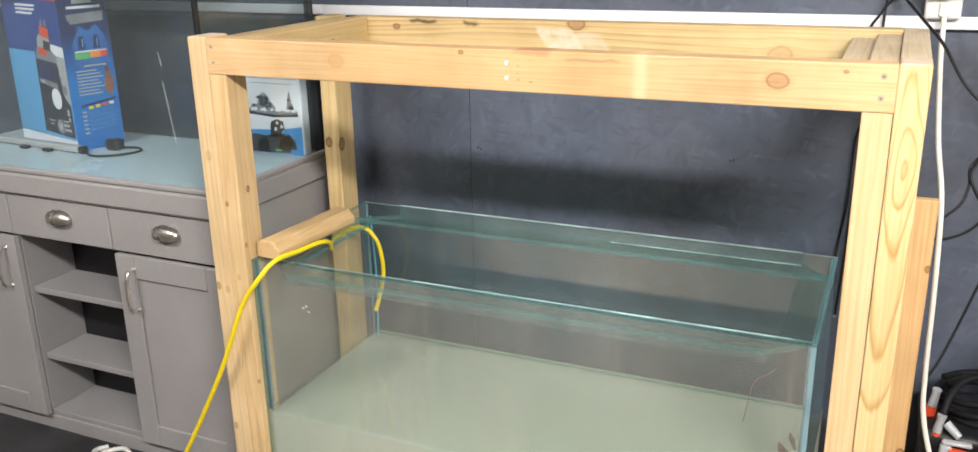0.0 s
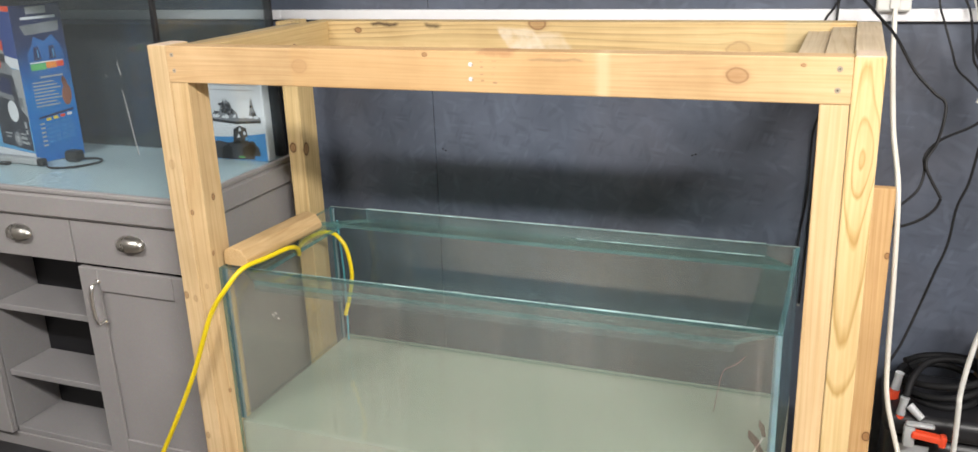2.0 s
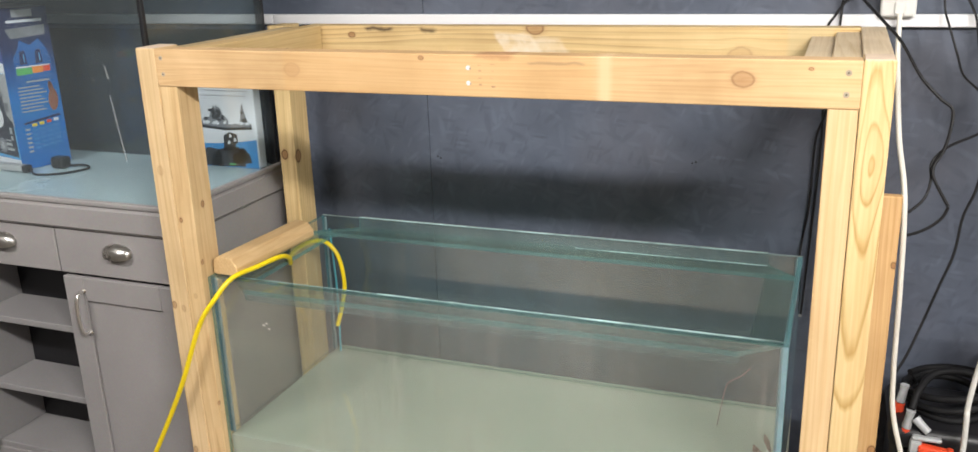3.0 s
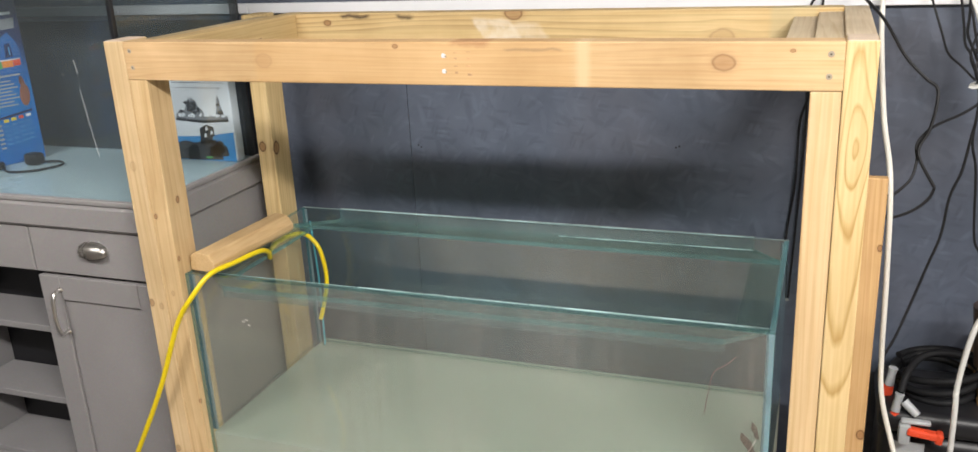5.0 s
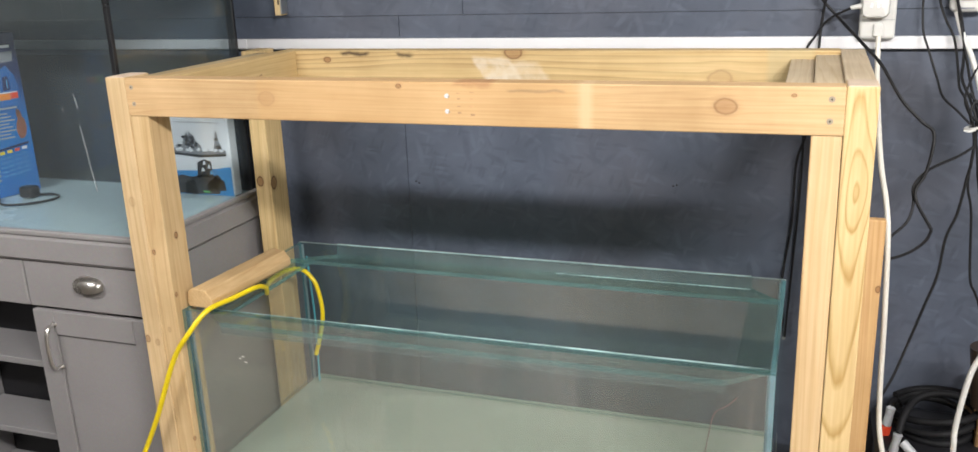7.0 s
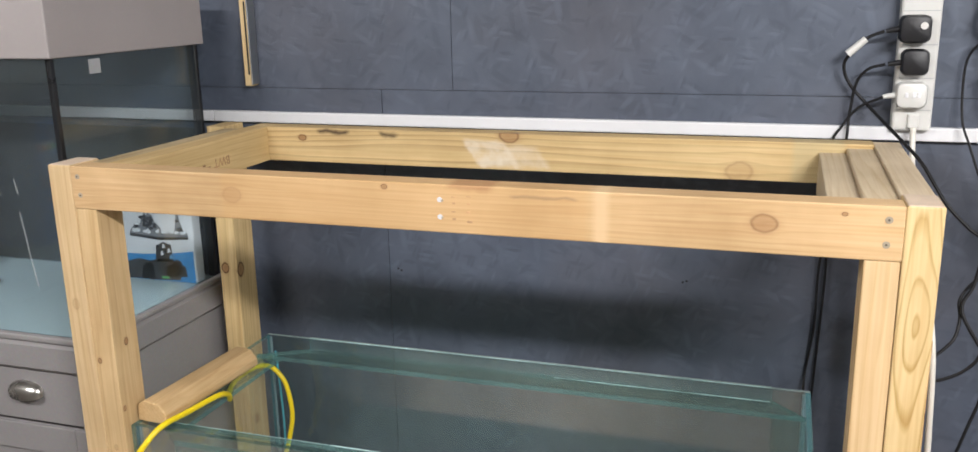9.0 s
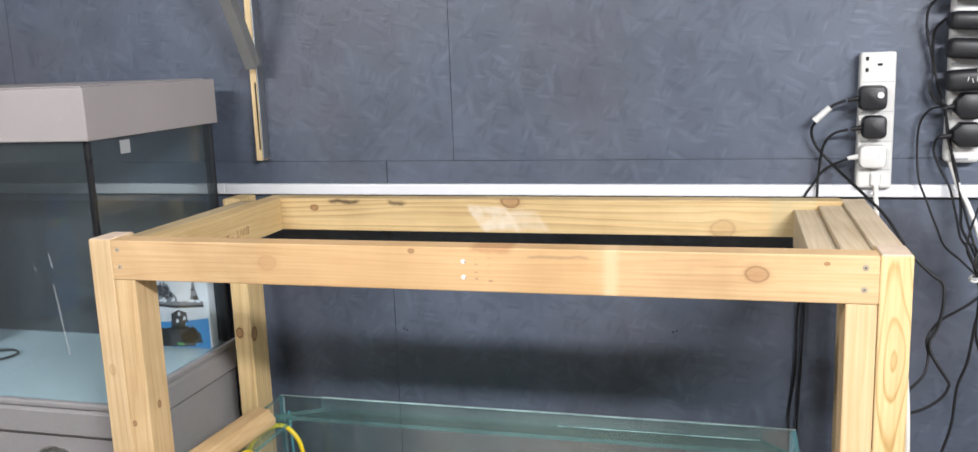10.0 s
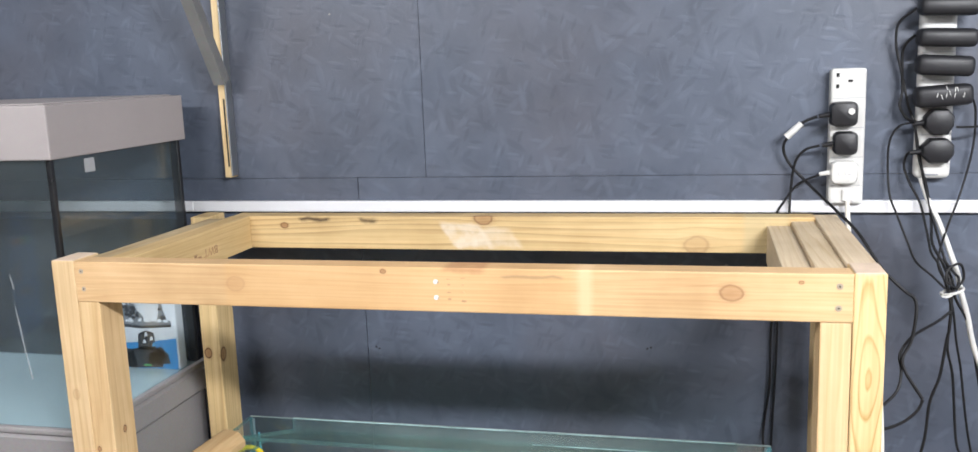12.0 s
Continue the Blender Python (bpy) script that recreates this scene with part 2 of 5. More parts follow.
    t.links.new(chips.outputs["Color"], sc.inputs[0])
    speck = maths(t, "LESS_THAN", chips.outputs["Distance"], maths(t, "MULTIPLY", maths(t, "SUBTRACT", sc.outputs[0], 0.72, True), 0.22))
    c = mix(t, maths(t, "MULTIPLY", speck, 0.6), c, mix(t, maths(t, "GREATER_THAN", sc.outputs[1], 0.6), (0.012, 0.012, 0.015), (0.3, 0.29, 0.27)))
    t.links.new(c, b.inputs["Base Color"])
    rr = maths(t, "MULTIPLY_ADD", mid.outputs["Fac"], 0.3)
    rr.node.inputs[2].default_value = 0.3
    t.links.new(rr, b.inputs["Roughness"])
    b.inputs["Specular IOR Level"].default_value = 0.45
    h = maths(t, "ADD", maths(t, "MULTIPLY", maths(t, "SUBTRACT", lift, dark), 0.8), maths(t, "MULTIPLY", fine.outputs["Fac"], 0.3))
    bump(t, b, h, 0.3, 0.0008)
    return m


def clear_glass(name, tint, film=0.03, gloss=1.0, film_tone=(0.7, 0.7, 0.66), streaks=0.0, upper_film=None):
    """A pane: clear with a faint tint, mirror-like by the angle of sight, a thin film for dust and painted haze, and
    more film above a level.
    """
    m, t, b = nodes_of(name)
    out = t.nodes["Material Output"]
    t.nodes.remove(b)
    tr = add(t, "ShaderNodeBsdfTransparent", Color=(*tint, 1))
    gl = add(t, "ShaderNodeBsdfGlossy", Color=(gloss, gloss, gloss, 1), Roughness=0.0)
    df = add(t, "ShaderNodeBsdfDiffuse", Color=(*film_tone, 1))
    lw = add(t, "ShaderNodeLayerWeight", Blend=0.5)
    fr = maths(t, "MULTIPLY_ADD", maths(t, "POWER", lw.outputs["Facing"], 5.0), 0.95)
    fr.node.inputs[2].default_value = 0.045
    geo = t.nodes.new("ShaderNodeNewGeometry")
    mp = t.nodes.new("ShaderNodeMapping")
    mp.inputs["Scale"].default_value = (5, 5, 1.6)
    t.links.new(geo.outputs["Position"], mp.inputs["Vector"])
    no = add(t, "ShaderNodeTexNoise", Scale=1.0, Detail=4.0)
    t.links.new(mp.outputs[0], no.inputs["Vector"])
    film_mix = maths(t, "MULTIPLY", no.outputs["Fac"], film * 2)
    if streaks:
        # thin runs left by dried water
        mq = t.nodes.new("ShaderNodeMapping")
        mq.inputs["Scale"].default_value = (95, 95, 3.5)
        mq.inputs["Rotation"].default_value = (0, 0.08, 0)
        t.links.new(geo.outputs["Position"], mq.inputs["Vector"])
        run = add(t, "ShaderNodeTexNoise", Scale=1.0, Detail=3.0, Roughness=0.6)
        t.links.new(mq.outputs[0], run.inputs["Vector"])
        rs = ramp(t, [(0.5, (0, 0, 0)), (0.72, (1, 1, 1))])
        t.links.new(run.outputs["Fac"], rs.inputs[0])
        rn = ramp(t, [(0.42, (0.1, 0.1, 0.1)), (0.6, (1, 1, 1))])
        t.links.new(no.outputs["Fac"], rn.inputs[0])
        film_mix = maths(t, "ADD", film_mix, maths(t, "MULTIPLY", maths(t, "MULTIPLY", rs.outputs[0], rn.outputs[0]), streaks))
    # more film above a level, growing towards the right
    if upper_film:
        level, amount = upper_film
        sep = t.nodes.new("ShaderNodeSeparateXYZ")
        t.links.new(geo.outputs["Position"], sep.inputs[0])
        over = maths(t, "MULTIPLY", maths(t, "SUBTRACT", sep.outputs[2], level), 90.0, True)
        away = maths(t, "MULTIPLY", maths(t, "SUBTRACT", sep.outputs[0], 0.2), 3.0, True)
        added_film = maths(t, "MULTIPLY", maths(t, "MULTIPLY", over, away), maths(t, "MULTIPLY", maths(t, "ADD", no.outputs["Fac"], 0.5), amount))
        film_mix = maths(t, "ADD", film_mix, added_film)
    m1, m2 = t.nodes.new("ShaderNodeMixShader"), t.nodes.new("ShaderNodeMixShader")
    t.links.new(film_mix, m1.inputs[0])
    t.links.new(tr.outputs[0], m1.inputs[1])
    t.links.new(df.outputs[0], m1.inputs[2])
    t.links.new(fr, m2.inputs[0])
    t.links.new(m1.outputs[0], m2.inputs[1])
    t.links.new(gl.outputs[0], m2.inputs[2])
    t.links.new(m2.outputs[0], out.inputs[0])
    return m


WALL = painted_board("dark_grey_painted_strand_board", (0.081, 0.096, 0.13))
PLASTER = worn("pale_plaster", (0.34, 0.325, 0.305), 0.8, vary=0.12)
CEIL = worn("white_ceiling_paint", (0.75, 0.75, 0.73), 0.8, vary=0.06)
FLOOR = worn("brown_grey_floor", (0.2, 0.17, 0.14), 0.5, vary=0.3, scale=10)
MAT = worn("black_rubber_matting", (0.022, 0.022, 0.024), 0.6, vary=0.4, scale=30, relief=0.4)
TRUNK = worn("white_pvc", (0.72, 0.72, 0.74), 0.35, vary=0.04)
CABINET = worn("taupe_grey_satin_paint", (0.275, 0.262, 0.262), 0.45, vary=0.06, relief=0.05)
CABINET_IN = worn("taupe_grey_inside", (0.25, 0.242, 0.245), 0.5, vary=0.06)
HOOD = worn("taupe_grey_hood", (0.33, 0.3, 0.295), 0.5, vary=0.04)
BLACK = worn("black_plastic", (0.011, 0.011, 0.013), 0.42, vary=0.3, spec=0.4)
RUBBER = worn("black_cable_rubber", (0.009, 0.009, 0.01), 0.55, vary=0.3, spec=0.3)
HOSEBLACK = worn("matt_black_hose", (0.007, 0.007, 0.008), 0.6, vary=0.3, spec=0.18)
WHITE = worn("white_plastic", (0.6, 0.595, 0.57), 0.3, vary=0.04)
IVORY = worn("ivory_cable", (0.72, 0.69, 0.62), 0.4, vary=0.05)
STEEL = worn("brushed_nickel", (0.78, 0.76, 0.73), 0.27, metal=1.0, vary=0.08)
ZINC = worn("zinc_screw", (0.36, 0.3, 0.22), 0.55, metal=0.0, vary=0.2)
RECESS = worn("screw_recess", (0.09, 0.07, 0.05), 0.7)
DARKHOLE = worn("dark_slot", (0.01, 0.01, 0.01), 0.8)
YELLOW = worn("yellow_hose", (0.82, 0.62, 0.01), 0.35, vary=0.06)
TEAL = worn("blue_airline", (0.08, 0.36, 0.44), 0.35, vary=0.08)
RED = worn("red_plastic", (0.72, 0.07, 0.025), 0.35, vary=0.08)
GREYP = worn("light_grey_plastic", (0.36, 0.37, 0.38), 0.4, vary=0.08)
FOAM = worn("white_foam_mat", (0.4, 0.43, 0.37), 0.7, vary=0.05, scale=8)
PALE = worn("pale_blue_base_board", (0.5, 0.63, 0.67), 0.25, vary=0.05, scale=8, relief=0.02)
NAVY = worn("printed_navy_card", (0.012, 0.02, 0.09), 0.35, vary=0.2, scale=8)
SKY = worn("printed_light_blue_card", (0.1, 0.36, 0.65), 0.35, vary=0.25, scale=6)
WAVEBLUE = worn("printed_wave_blue", (0.05, 0.27, 0.6), 0.35, vary=0.25, scale=14)
ROYAL = worn("printed_royal_blue_card", (0.02, 0.055, 0.25), 0.35, vary=0.2, scale=6)
BOTTLEBLUE = worn("printed_bottle_blue", (0.02, 0.13, 0.4), 0.35, vary=0.35, scale=22)
TABLEBLUE = worn("printed_table_blue", (0.05, 0.25, 0.55), 0.35, vary=0.25, scale=40)
FISHBROWN = worn("printed_fish_brown", (0.2, 0.075, 0.04), 0.4, vary=0.6, scale=60)
FILTERBODY = worn("printed_dark_filter", (0.022, 0.026, 0.045), 0.35, vary=0.35, scale=14)


def fading_blue():
    """Printed card that runs from bright blue below to navy above."""
    m, t, b = nodes_of("printed_fading_blue_card")
    co = t.nodes.new("ShaderNodeTexCoord")
    sep = t.nodes.new("ShaderNodeSeparateXYZ")
    t.links.new(co.outputs["Object"], sep.inputs[0])
    r = ramp(t, [(0.0, (0.006, 0.14, 0.45)), (0.45, (0.006, 0.17, 0.5)), (0.62, (0.01, 0.08, 0.27)), (0.75, (0.014, 0.026, 0.1)), (1.0, (0.014, 0.022, 0.08))])
    t.links.new(maths(t, "DIVIDE", sep.outputs[2], 0.43), r.inputs[0])
    no = add(t, "ShaderNodeTexNoise", Scale=35.0, Detail=3.0)
    t.links.new(co.outputs["Object"], no.inputs["Vector"])
    t.links.new(mix(t, 0.15, r.outputs[0], no.outputs["Color"], "OVERLAY"), b.inputs["Base Color"])
    b.inputs["Roughness"].default_value = 0.35
    return m


CARTONBLUE = fading_blue()
CARD = worn("white_printed_card", (0.72, 0.74, 0.78), 0.4, vary=0.03)
INK = worn("black_ink", (0.03, 0.03, 0.035), 0.5, vary=0.5, scale=60)
GREYINK = worn("grey_ink", (0.2, 0.21, 0.23), 0.5, vary=0.3, scale=60)
GREENINK = worn("green_ink", (0.1, 0.42, 0.12), 0.5)
ORANGEINK = worn("orange_ink", (0.8, 0.25, 0.03), 0.5)
YELLOWINK = worn("yellow_ink", (0.8, 0.6, 0.05), 0.5)
GREYMETAL = worn("galvanised_steel", (0.4, 0.42, 0.43), 0.3, metal=0.9, vary=0.25, scale=14)
STRUTPAINT = worn("satin_grey_strut_paint", (0.17, 0.17, 0.165), 0.32, vary=0.2, scale=10)
GLASS = clear_glass("tank_glass", (0.92, 0.96, 0.945), 0.01)
# the bluish film paints a reflective veil into the hooded tank's panes
GLASS_OLD = clear_glass("dark_tank_glass", (0.9, 0.94, 0.95), 0.024, 1.0, (0.55, 0.66, 0.72))
STREAKFILM = clear_glass("pale_streak_film", (0.92, 0.93, 0.93), 0.16, 1.0, (0.8, 0.84, 0.86))
# the brown film brightens the left pane, a haze put into its colour
SIDEGLASS = clear_glass("veiled_tank_glass", (0.93, 0.95, 0.93), 0.06, 1.0, (0.6, 0.54, 0.44))
EDGE2 = clear_glass("pale_green_glass_edge", (0.36, 0.58, 0.56), 0.2, 1.0, (0.34, 0.58, 0.58))
DARKRIM = clear_glass("dark_green_glass_rim", (0.3, 0.46, 0.44), 0.12, 1.0, (0.2, 0.36, 0.36))
GLINT = worn("painted_edge_glint", (0.36, 0.5, 0.5), 0.12, vary=0.6, scale=30)
# films of lip and brace paint in the reflections on these strips
LIP = clear_glass("lip_glass", (0.8, 0.88, 0.88), 0.05, 1.0, (0.5, 0.6, 0.64))
BRACE = clear_glass("brace_glass", (0.8, 0.9, 0.87), 0.034, 1.0, (0.42, 0.55, 0.53))
# the pale film puts the glint of upward glass edges into their colour
RIM = clear_glass("painted_glint_rim", (0.4, 0.58, 0.55), 0.42, 1.0, (0.66, 0.8, 0.78))
FRONTGLASS = clear_glass("dusty_tank_glass", (0.93, 0.96, 0.94), 0.05, 1.0, (0.66, 0.58, 0.52), 0.08)
BACKGLASS = clear_glass("streaked_tank_glass", (0.8, 0.9, 0.88), 0.014, 1.0, (0.5, 0.43, 0.37), 0.04, upper_film=(0.528, 0.11))
JOINT = worn("dark_teal_glass_joint", (0.035, 0.12, 0.15), 0.15, vary=0.3, relief=0.0)
PALEJOINT = worn("pale_blue_glass_joint", (0.2, 0.34, 0.4), 0.15, vary=0.3, relief=0.0)
EDGE = clear_glass("green_glass_edge", (0.34, 0.52, 0.48), 0.2, 1.0, (0.16, 0.36, 0.37))
SEAL = worn("black_silicone", (0.012, 0.013, 0.015), 0.3)
CLEARSEAL = worn("pale_silicone", (0.13, 0.2, 0.22), 0.3, vary=0.1)
DARKWOOD = worn("dark_brown_varnish", (0.035, 0.022, 0.015), 0.35, vary=0.4)

# ---- building blocks ----
ORIGIN = {}


def thing(name, at, label, category, group="", kind=""):
    """An Empty at a thing's base, which parents its parts."""
    ob = new(name)
    ob.empty_display_size = 0.05
    ob.location = at
    ORIGIN[ob.name] = Vector(at)
    return tagged(ob, label, category, group, kind)


def finish(bm, name, materials, origin, smooth=False):
    bmesh.ops.translate(bm, verts=bm.verts, vec=-origin)
    bmesh.ops.recalc_face_normals(bm, faces=bm.faces)
    me = bpy.data.meshes.new(name)
    bm.to_mesh(me)
    bm.free()
    for m in materials if isinstance(materials, (list, tuple)) else [materials]:
        me.materials.append(m)
    if smooth:
        for p in me.polygons:
            p.use_smooth = True
        me.set_sharp_from_angle(angle=radians(40))
    return me


def part(name, bm, material, parent, label="", smooth=False):
    """Links a bmesh, made in world places, as one mesh under a thing or a part."""
    o = ORIGIN[parent.name]
    ob = new(name, finish(bm, name, material, o, smooth))
    ob.parent = parent
    ORIGIN[ob.name] = o
    return tagged(ob, label)


def solo(name, bm, material, label, category, group="", kind="", smooth=False):
    """A thing of one mesh, with its origin at its base."""
    lo = [min(v.co[i] for v in bm.verts) for i in range(3)]
    hi = [max(v.co[i] for v in bm.verts) for i in range(3)]
    o = Vector(((lo[0] + hi[0]) / 2, (lo[1] + hi[1]) / 2, lo[2]))
    ob = new(name, finish(bm, name, material, o, smooth))
    ob.location = o
    ORIGIN[ob.name] = o
    return tagged(ob, label, category, group, kind)


def box(x0, x1, y0, y1, z0, z1, bevel=0.002, seg=1, bm=None, m=None):
    bm = bm or bmesh.new()
    made = bmesh.ops.create_cube(bm, size=1)["verts"]
    bmesh.ops.scale(bm, verts=made, vec=(x1 - x0, y1 - y0, z1 - z0))
    if bevel:
        edges = list({e for v in made for e in v.link_edges})
        got = bmesh.ops.bevel(bm, geom=edges, offset=bevel, segments=seg, profile=0.5, affect="EDGES")
        made = list({v for f in got["faces"] for v in f.verts} | {v for v in made if v.is_valid})
    at = Matrix.Translation(((x0 + x1) / 2, (y0 + y1) / 2, (z0 + z1) / 2))
    bmesh.ops.transform(bm, matrix=(m @ at) if m else at, verts=made)
    return bm


def rod(a, b, r0, r1=None, seg=16, bm=None):
    bm = bm or bmesh.new()
    a, b = Vector(a), Vector(b)
    q = (b - a).to_track_quat("Z", "Y").to_matrix().to_4x4()
    bmesh.ops.create_cone(bm, cap_ends=True, segments=seg, radius1=r0, radius2=r0 if r1 is None else r1, depth=(b - a).length,
                          matrix=Matrix.Translation((a + b) / 2) @ q)
    return bm


def smooth_line(points, steps=10):
    pts = [Vector(p) for p in points]
    pts = [pts[0] * 2 - pts[1]] + pts + [pts[-1] * 2 - pts[-2]]
    out = []
    for i in range(1, len(pts) - 2):
        a, b, c, d = pts[i - 1:i + 3]
        for k in range(steps):
            u = k / steps
            out.append(0.5 * ((2 * b) + (c - a) * u + (2 * a - 5 * b + 4 * c - d) * u * u + (3 * b - a - 3 * c + d) * u ** 3))
    out.append(pts[-2])
    return out


def tube(points, r, seg=8, steps=10, bm=None):
    """A round cable or hose along a smooth line."""
    bm = bm or bmesh.new()
    line = smooth_line(points, steps)
    rings, up = [], Vector((0.13, 0.31, 0.94))
    for i, p in enumerate(line):
        t = (line[min(i + 1, len(line) - 1)] - line[max(i - 1, 0)]).normalized()
        side = t.cross(up)
        if side.length < 1e-4:
            side = t.orthogonal()
        side.normalize()
        up = side.cross(t).normalized()
        rings.append([bm.verts.new(p + (side * math.cos(2 * math.pi * k / seg) + up * math.sin(2 * math.pi * k / seg)) * r) for k in range(seg)])
    for a, b in zip(rings, rings[1:]):
        for k in range(seg):
            bm.faces.new((a[k], a[(k + 1) % seg], b[(k + 1) % seg], b[k]))
    bm.faces.new(rings[0][::-1])
    bm.faces.new(rings[-1])
    return bm


def plate(points, thick, m, bm=None):
    """An outline (u, v) raised by thick along the third axis of m."""
    bm = bm or bmesh.new()
    lo = [bm.verts.new(m @ Vector((u, v, 0))) for u, v in points]
    hi = [bm.verts.new(m @ Vector((u, v, thick))) for u, v in points]
    n = len(points)
    bm.faces.new(hi)
    bm.faces.new(lo[::-1])
    for i in range(n):
        bm.faces.new((lo[i], lo[(i + 1) % n], hi[(i + 1) % n], hi[i]))
    return bm


def cable(name, points, r, material, label, category="cable", group="", seg=8):
    return solo(name, tube(points, r, seg), material, label, category, group, smooth=True)


# axes for flat prints that face the room: u to the right, v up, out of the wall
def facing(x, y, z, turn=0.0):
    return pose(x, y, z, 90, 0, 0) if not turn else Matrix.Translation((x, y, z)) @ pose(0, 0, 0, 0, 0, turn) @ pose(0, 0, 0, 90, 0, 0)

# ---- the setting ----
WY = 0.63          # face of the boarded wall
TOP = 1.18         # top of the timber stand
solo("floor", box(-2.4, 3.4, -3.4, 0.75, -0.1, 0.0, 0), FLOOR, "brown-grey hard floor of the fish room", "floor", kind="structure")
solo("ceiling", box(-2.4, 3.4, -3.4, 0.75, 2.5, 2.6, 0), CEIL, "plain white painted ceiling", "ceiling", kind="structure")
wall = solo("wall_north", box(-2.4, 3.4, 0.652, 0.75, 0, 2.5, 0), BLACK, "dark grey painted strand board wall with seams", "wall", kind="structure")
solo("wall_west", box(-2.5, -2.4, -3.4, 0.75, 0, 2.5, 0), PLASTER, "plain pale plaster side wall", "wall", kind="structure")
solo("wall_east", box(3.4, 3.5, -3.4, 0.75, 0, 2.5, 0), PLASTER, "plain pale plaster side wall", "wall", kind="structure")
solo("wall_south", box(-2.5, 3.5, -3.5, -3.4, 0, 2.5, 0), PLASTER, "plain pale plaster wall behind the camera", "wall", kind="structure")
solo("floor_mat", box(-1.9, -0.06, -0.9, 0.105, 0.0, 0.006, 0.002), MAT, "black rubber matting on the floor by the cabinet", "mat")

# strand boards of the wall, butted with open seams
SEAM = 1.252
for x0, x1 in ((-2.4, -1.955), (-1.955, -0.735), (-0.735, 0.487), (0.487, 1.707), (1.707, 3.4)):
    part("board", box(x0 + 0.0007, x1 - 0.0007, WY, 0.652, SEAM + 0.0005, 2.5, 0), WALL, wall)
for x0, x1 in ((-2.4, -2.125), (-2.125, -0.905), (-0.905, 0.315), (0.315, 1.8), (1.8, 3.0), (3.0, 3.4)):
    part("board", box(x0 + 0.0009, x1 - 0.0009, WY + 0.0004, 0.652, 0.0, SEAM - 0.0006, 0), WALL, wall)

# screws and dents in the wall boards
for x, z in ((0.337, 0.83), (0.345, 0.826), (1.0, 0.85), (1.008, 0.853)):
    part("screw_head", rod((x, WY - 0.0006, z), (x, WY + 0.003, z), 0.0024, seg=10), DARKHOLE, wall)

trunking = thing("cable_trunking", (0.4, WY, 1.171), "white plastic mini trunking running along the dark wall", "trunking", kind="structure")
for x0, x1 in ((-2.2, -0.122), (-0.121, 1.9), (1.901, 3.2)):
    part("trunking_length", box(x0, x1, WY - 0.016, WY, 1.171, 1.197, 0.0025, 2), TRUNK, trunking)

# ---- timber stand ----
stand = thing("timber_aquarium_stand", (0.672, 0.27, 0), "pale sawn softwood frame stand, screwed together, unpainted", "aquarium stand")


def timber(name, x0, x1, y0, y1, z0, z1, material, label=""):
    return part(name, box(x0, x1, y0, y1, z0, z1, 0.0022, 2), material, stand, label)


L1, D1 = (0.68, 0.465, 0.25), (0.4, 0.22, 0.085)
L2, D2 = (0.62, 0.45, 0.25), (0.44, 0.275, 0.11)
L3, D3 = (0.68, 0.5, 0.255), (0.3, 0.19, 0.07)
rail_mat = wood("rail_pine", "X", L1, D1, 16, 1.0, [(1.167, 0, 1.147, 0.0135, 0.55), (0.325, 0, 1.145, 0.014, 0.22), (0.60, 0, 1.172, 0.004, 0.8), (1.27, 0, 1.166, 0.003, 0.8)],
                stains=[(0.3, 0.926, 1.09, 1.2, (0.6, 0.36, 0.15), 0.3), (0.925, 0.957, 1.09, 1.2, (0.72, 0.52, 0.3), 0.8), (0.8, 0.91, 1.163, 1.17, (0.25, 0.17, 0.1), 0.5), (0.70, 0.78, 1.168, 1.19, (0.36, 0.16, 0.07), 0.5)], contrast=0.42, grime=0.3)
timber("front_rail", 0.0, 1.345, 0.0, 0.045, 1.104, TOP, rail_mat, "front rail with a knot and pale tape mark")
back_mat = wood("back_rail_pine", "X", L3, D3, 14, 2.3, [(0.178, 0.503, 1.158, 0.007, 0.9), (0.653, 0.503, 1.177, 0.016, 0.7), (1.11, 0.503, 1.12, 0.02, 0.35)], grime=0.3,
                stains=[(0.21, 0.295, 1.166, 1.179, (0.07, 0.045, 0.025), 0.95), (0.355, 0.41, 1.162, 1.177, (0.09, 0.06, 0.03), 0.9), (0.565, 0.665, 1.106, 1.168, (0.7, 0.62, 0.5), 0.8), (0.61, 0.73, 1.108, 1.16, (0.7, 0.62, 0.5), 0.5), (1.2, 1.3, 1.1, 1.2, (0.45, 0.42, 0.26), 0.35)], contrast=1.25)
timber("back_rail", 0.047, 1.345, 0.503, 0.55, 1.104, TOP, back_mat, "greenish treated back rail with rubbed patch")
side_mat = wood("side_rail_pine", "Y", (0.62, 0.45, 0.22), D2, 18, 3.1, grime=0.2)
timber("side_rail", 0.045, 0.092, 0.045, 0.503, 1.104, TOP, side_mat)
timber("side_rail", 0.0, 0.045, 0.045, 0.475, 1.104, TOP - 0.002, wood("side_rail_pine_b", "Y", (0.52, 0.41, 0.25), D3, 18, 4.4, grime=0.3))
timber("side_rail", 1.298, 1.345, 0.045, 0.503, 1.097, TOP - 0.008, wood("side_rail_pine_c", "Y", (0.68, 0.56, 0.39), D2, 18, 5.2, grime=0.25, contrast=0.6))
timber("side_rail", 1.345, 1.392, 0.075, 0.55, 1.104, TOP - 0.002, wood("side_rail_pine_d", "Y", (0.68, 0.56, 0.4), D2, 16, 6.2, grime=0.25, contrast=0.6))
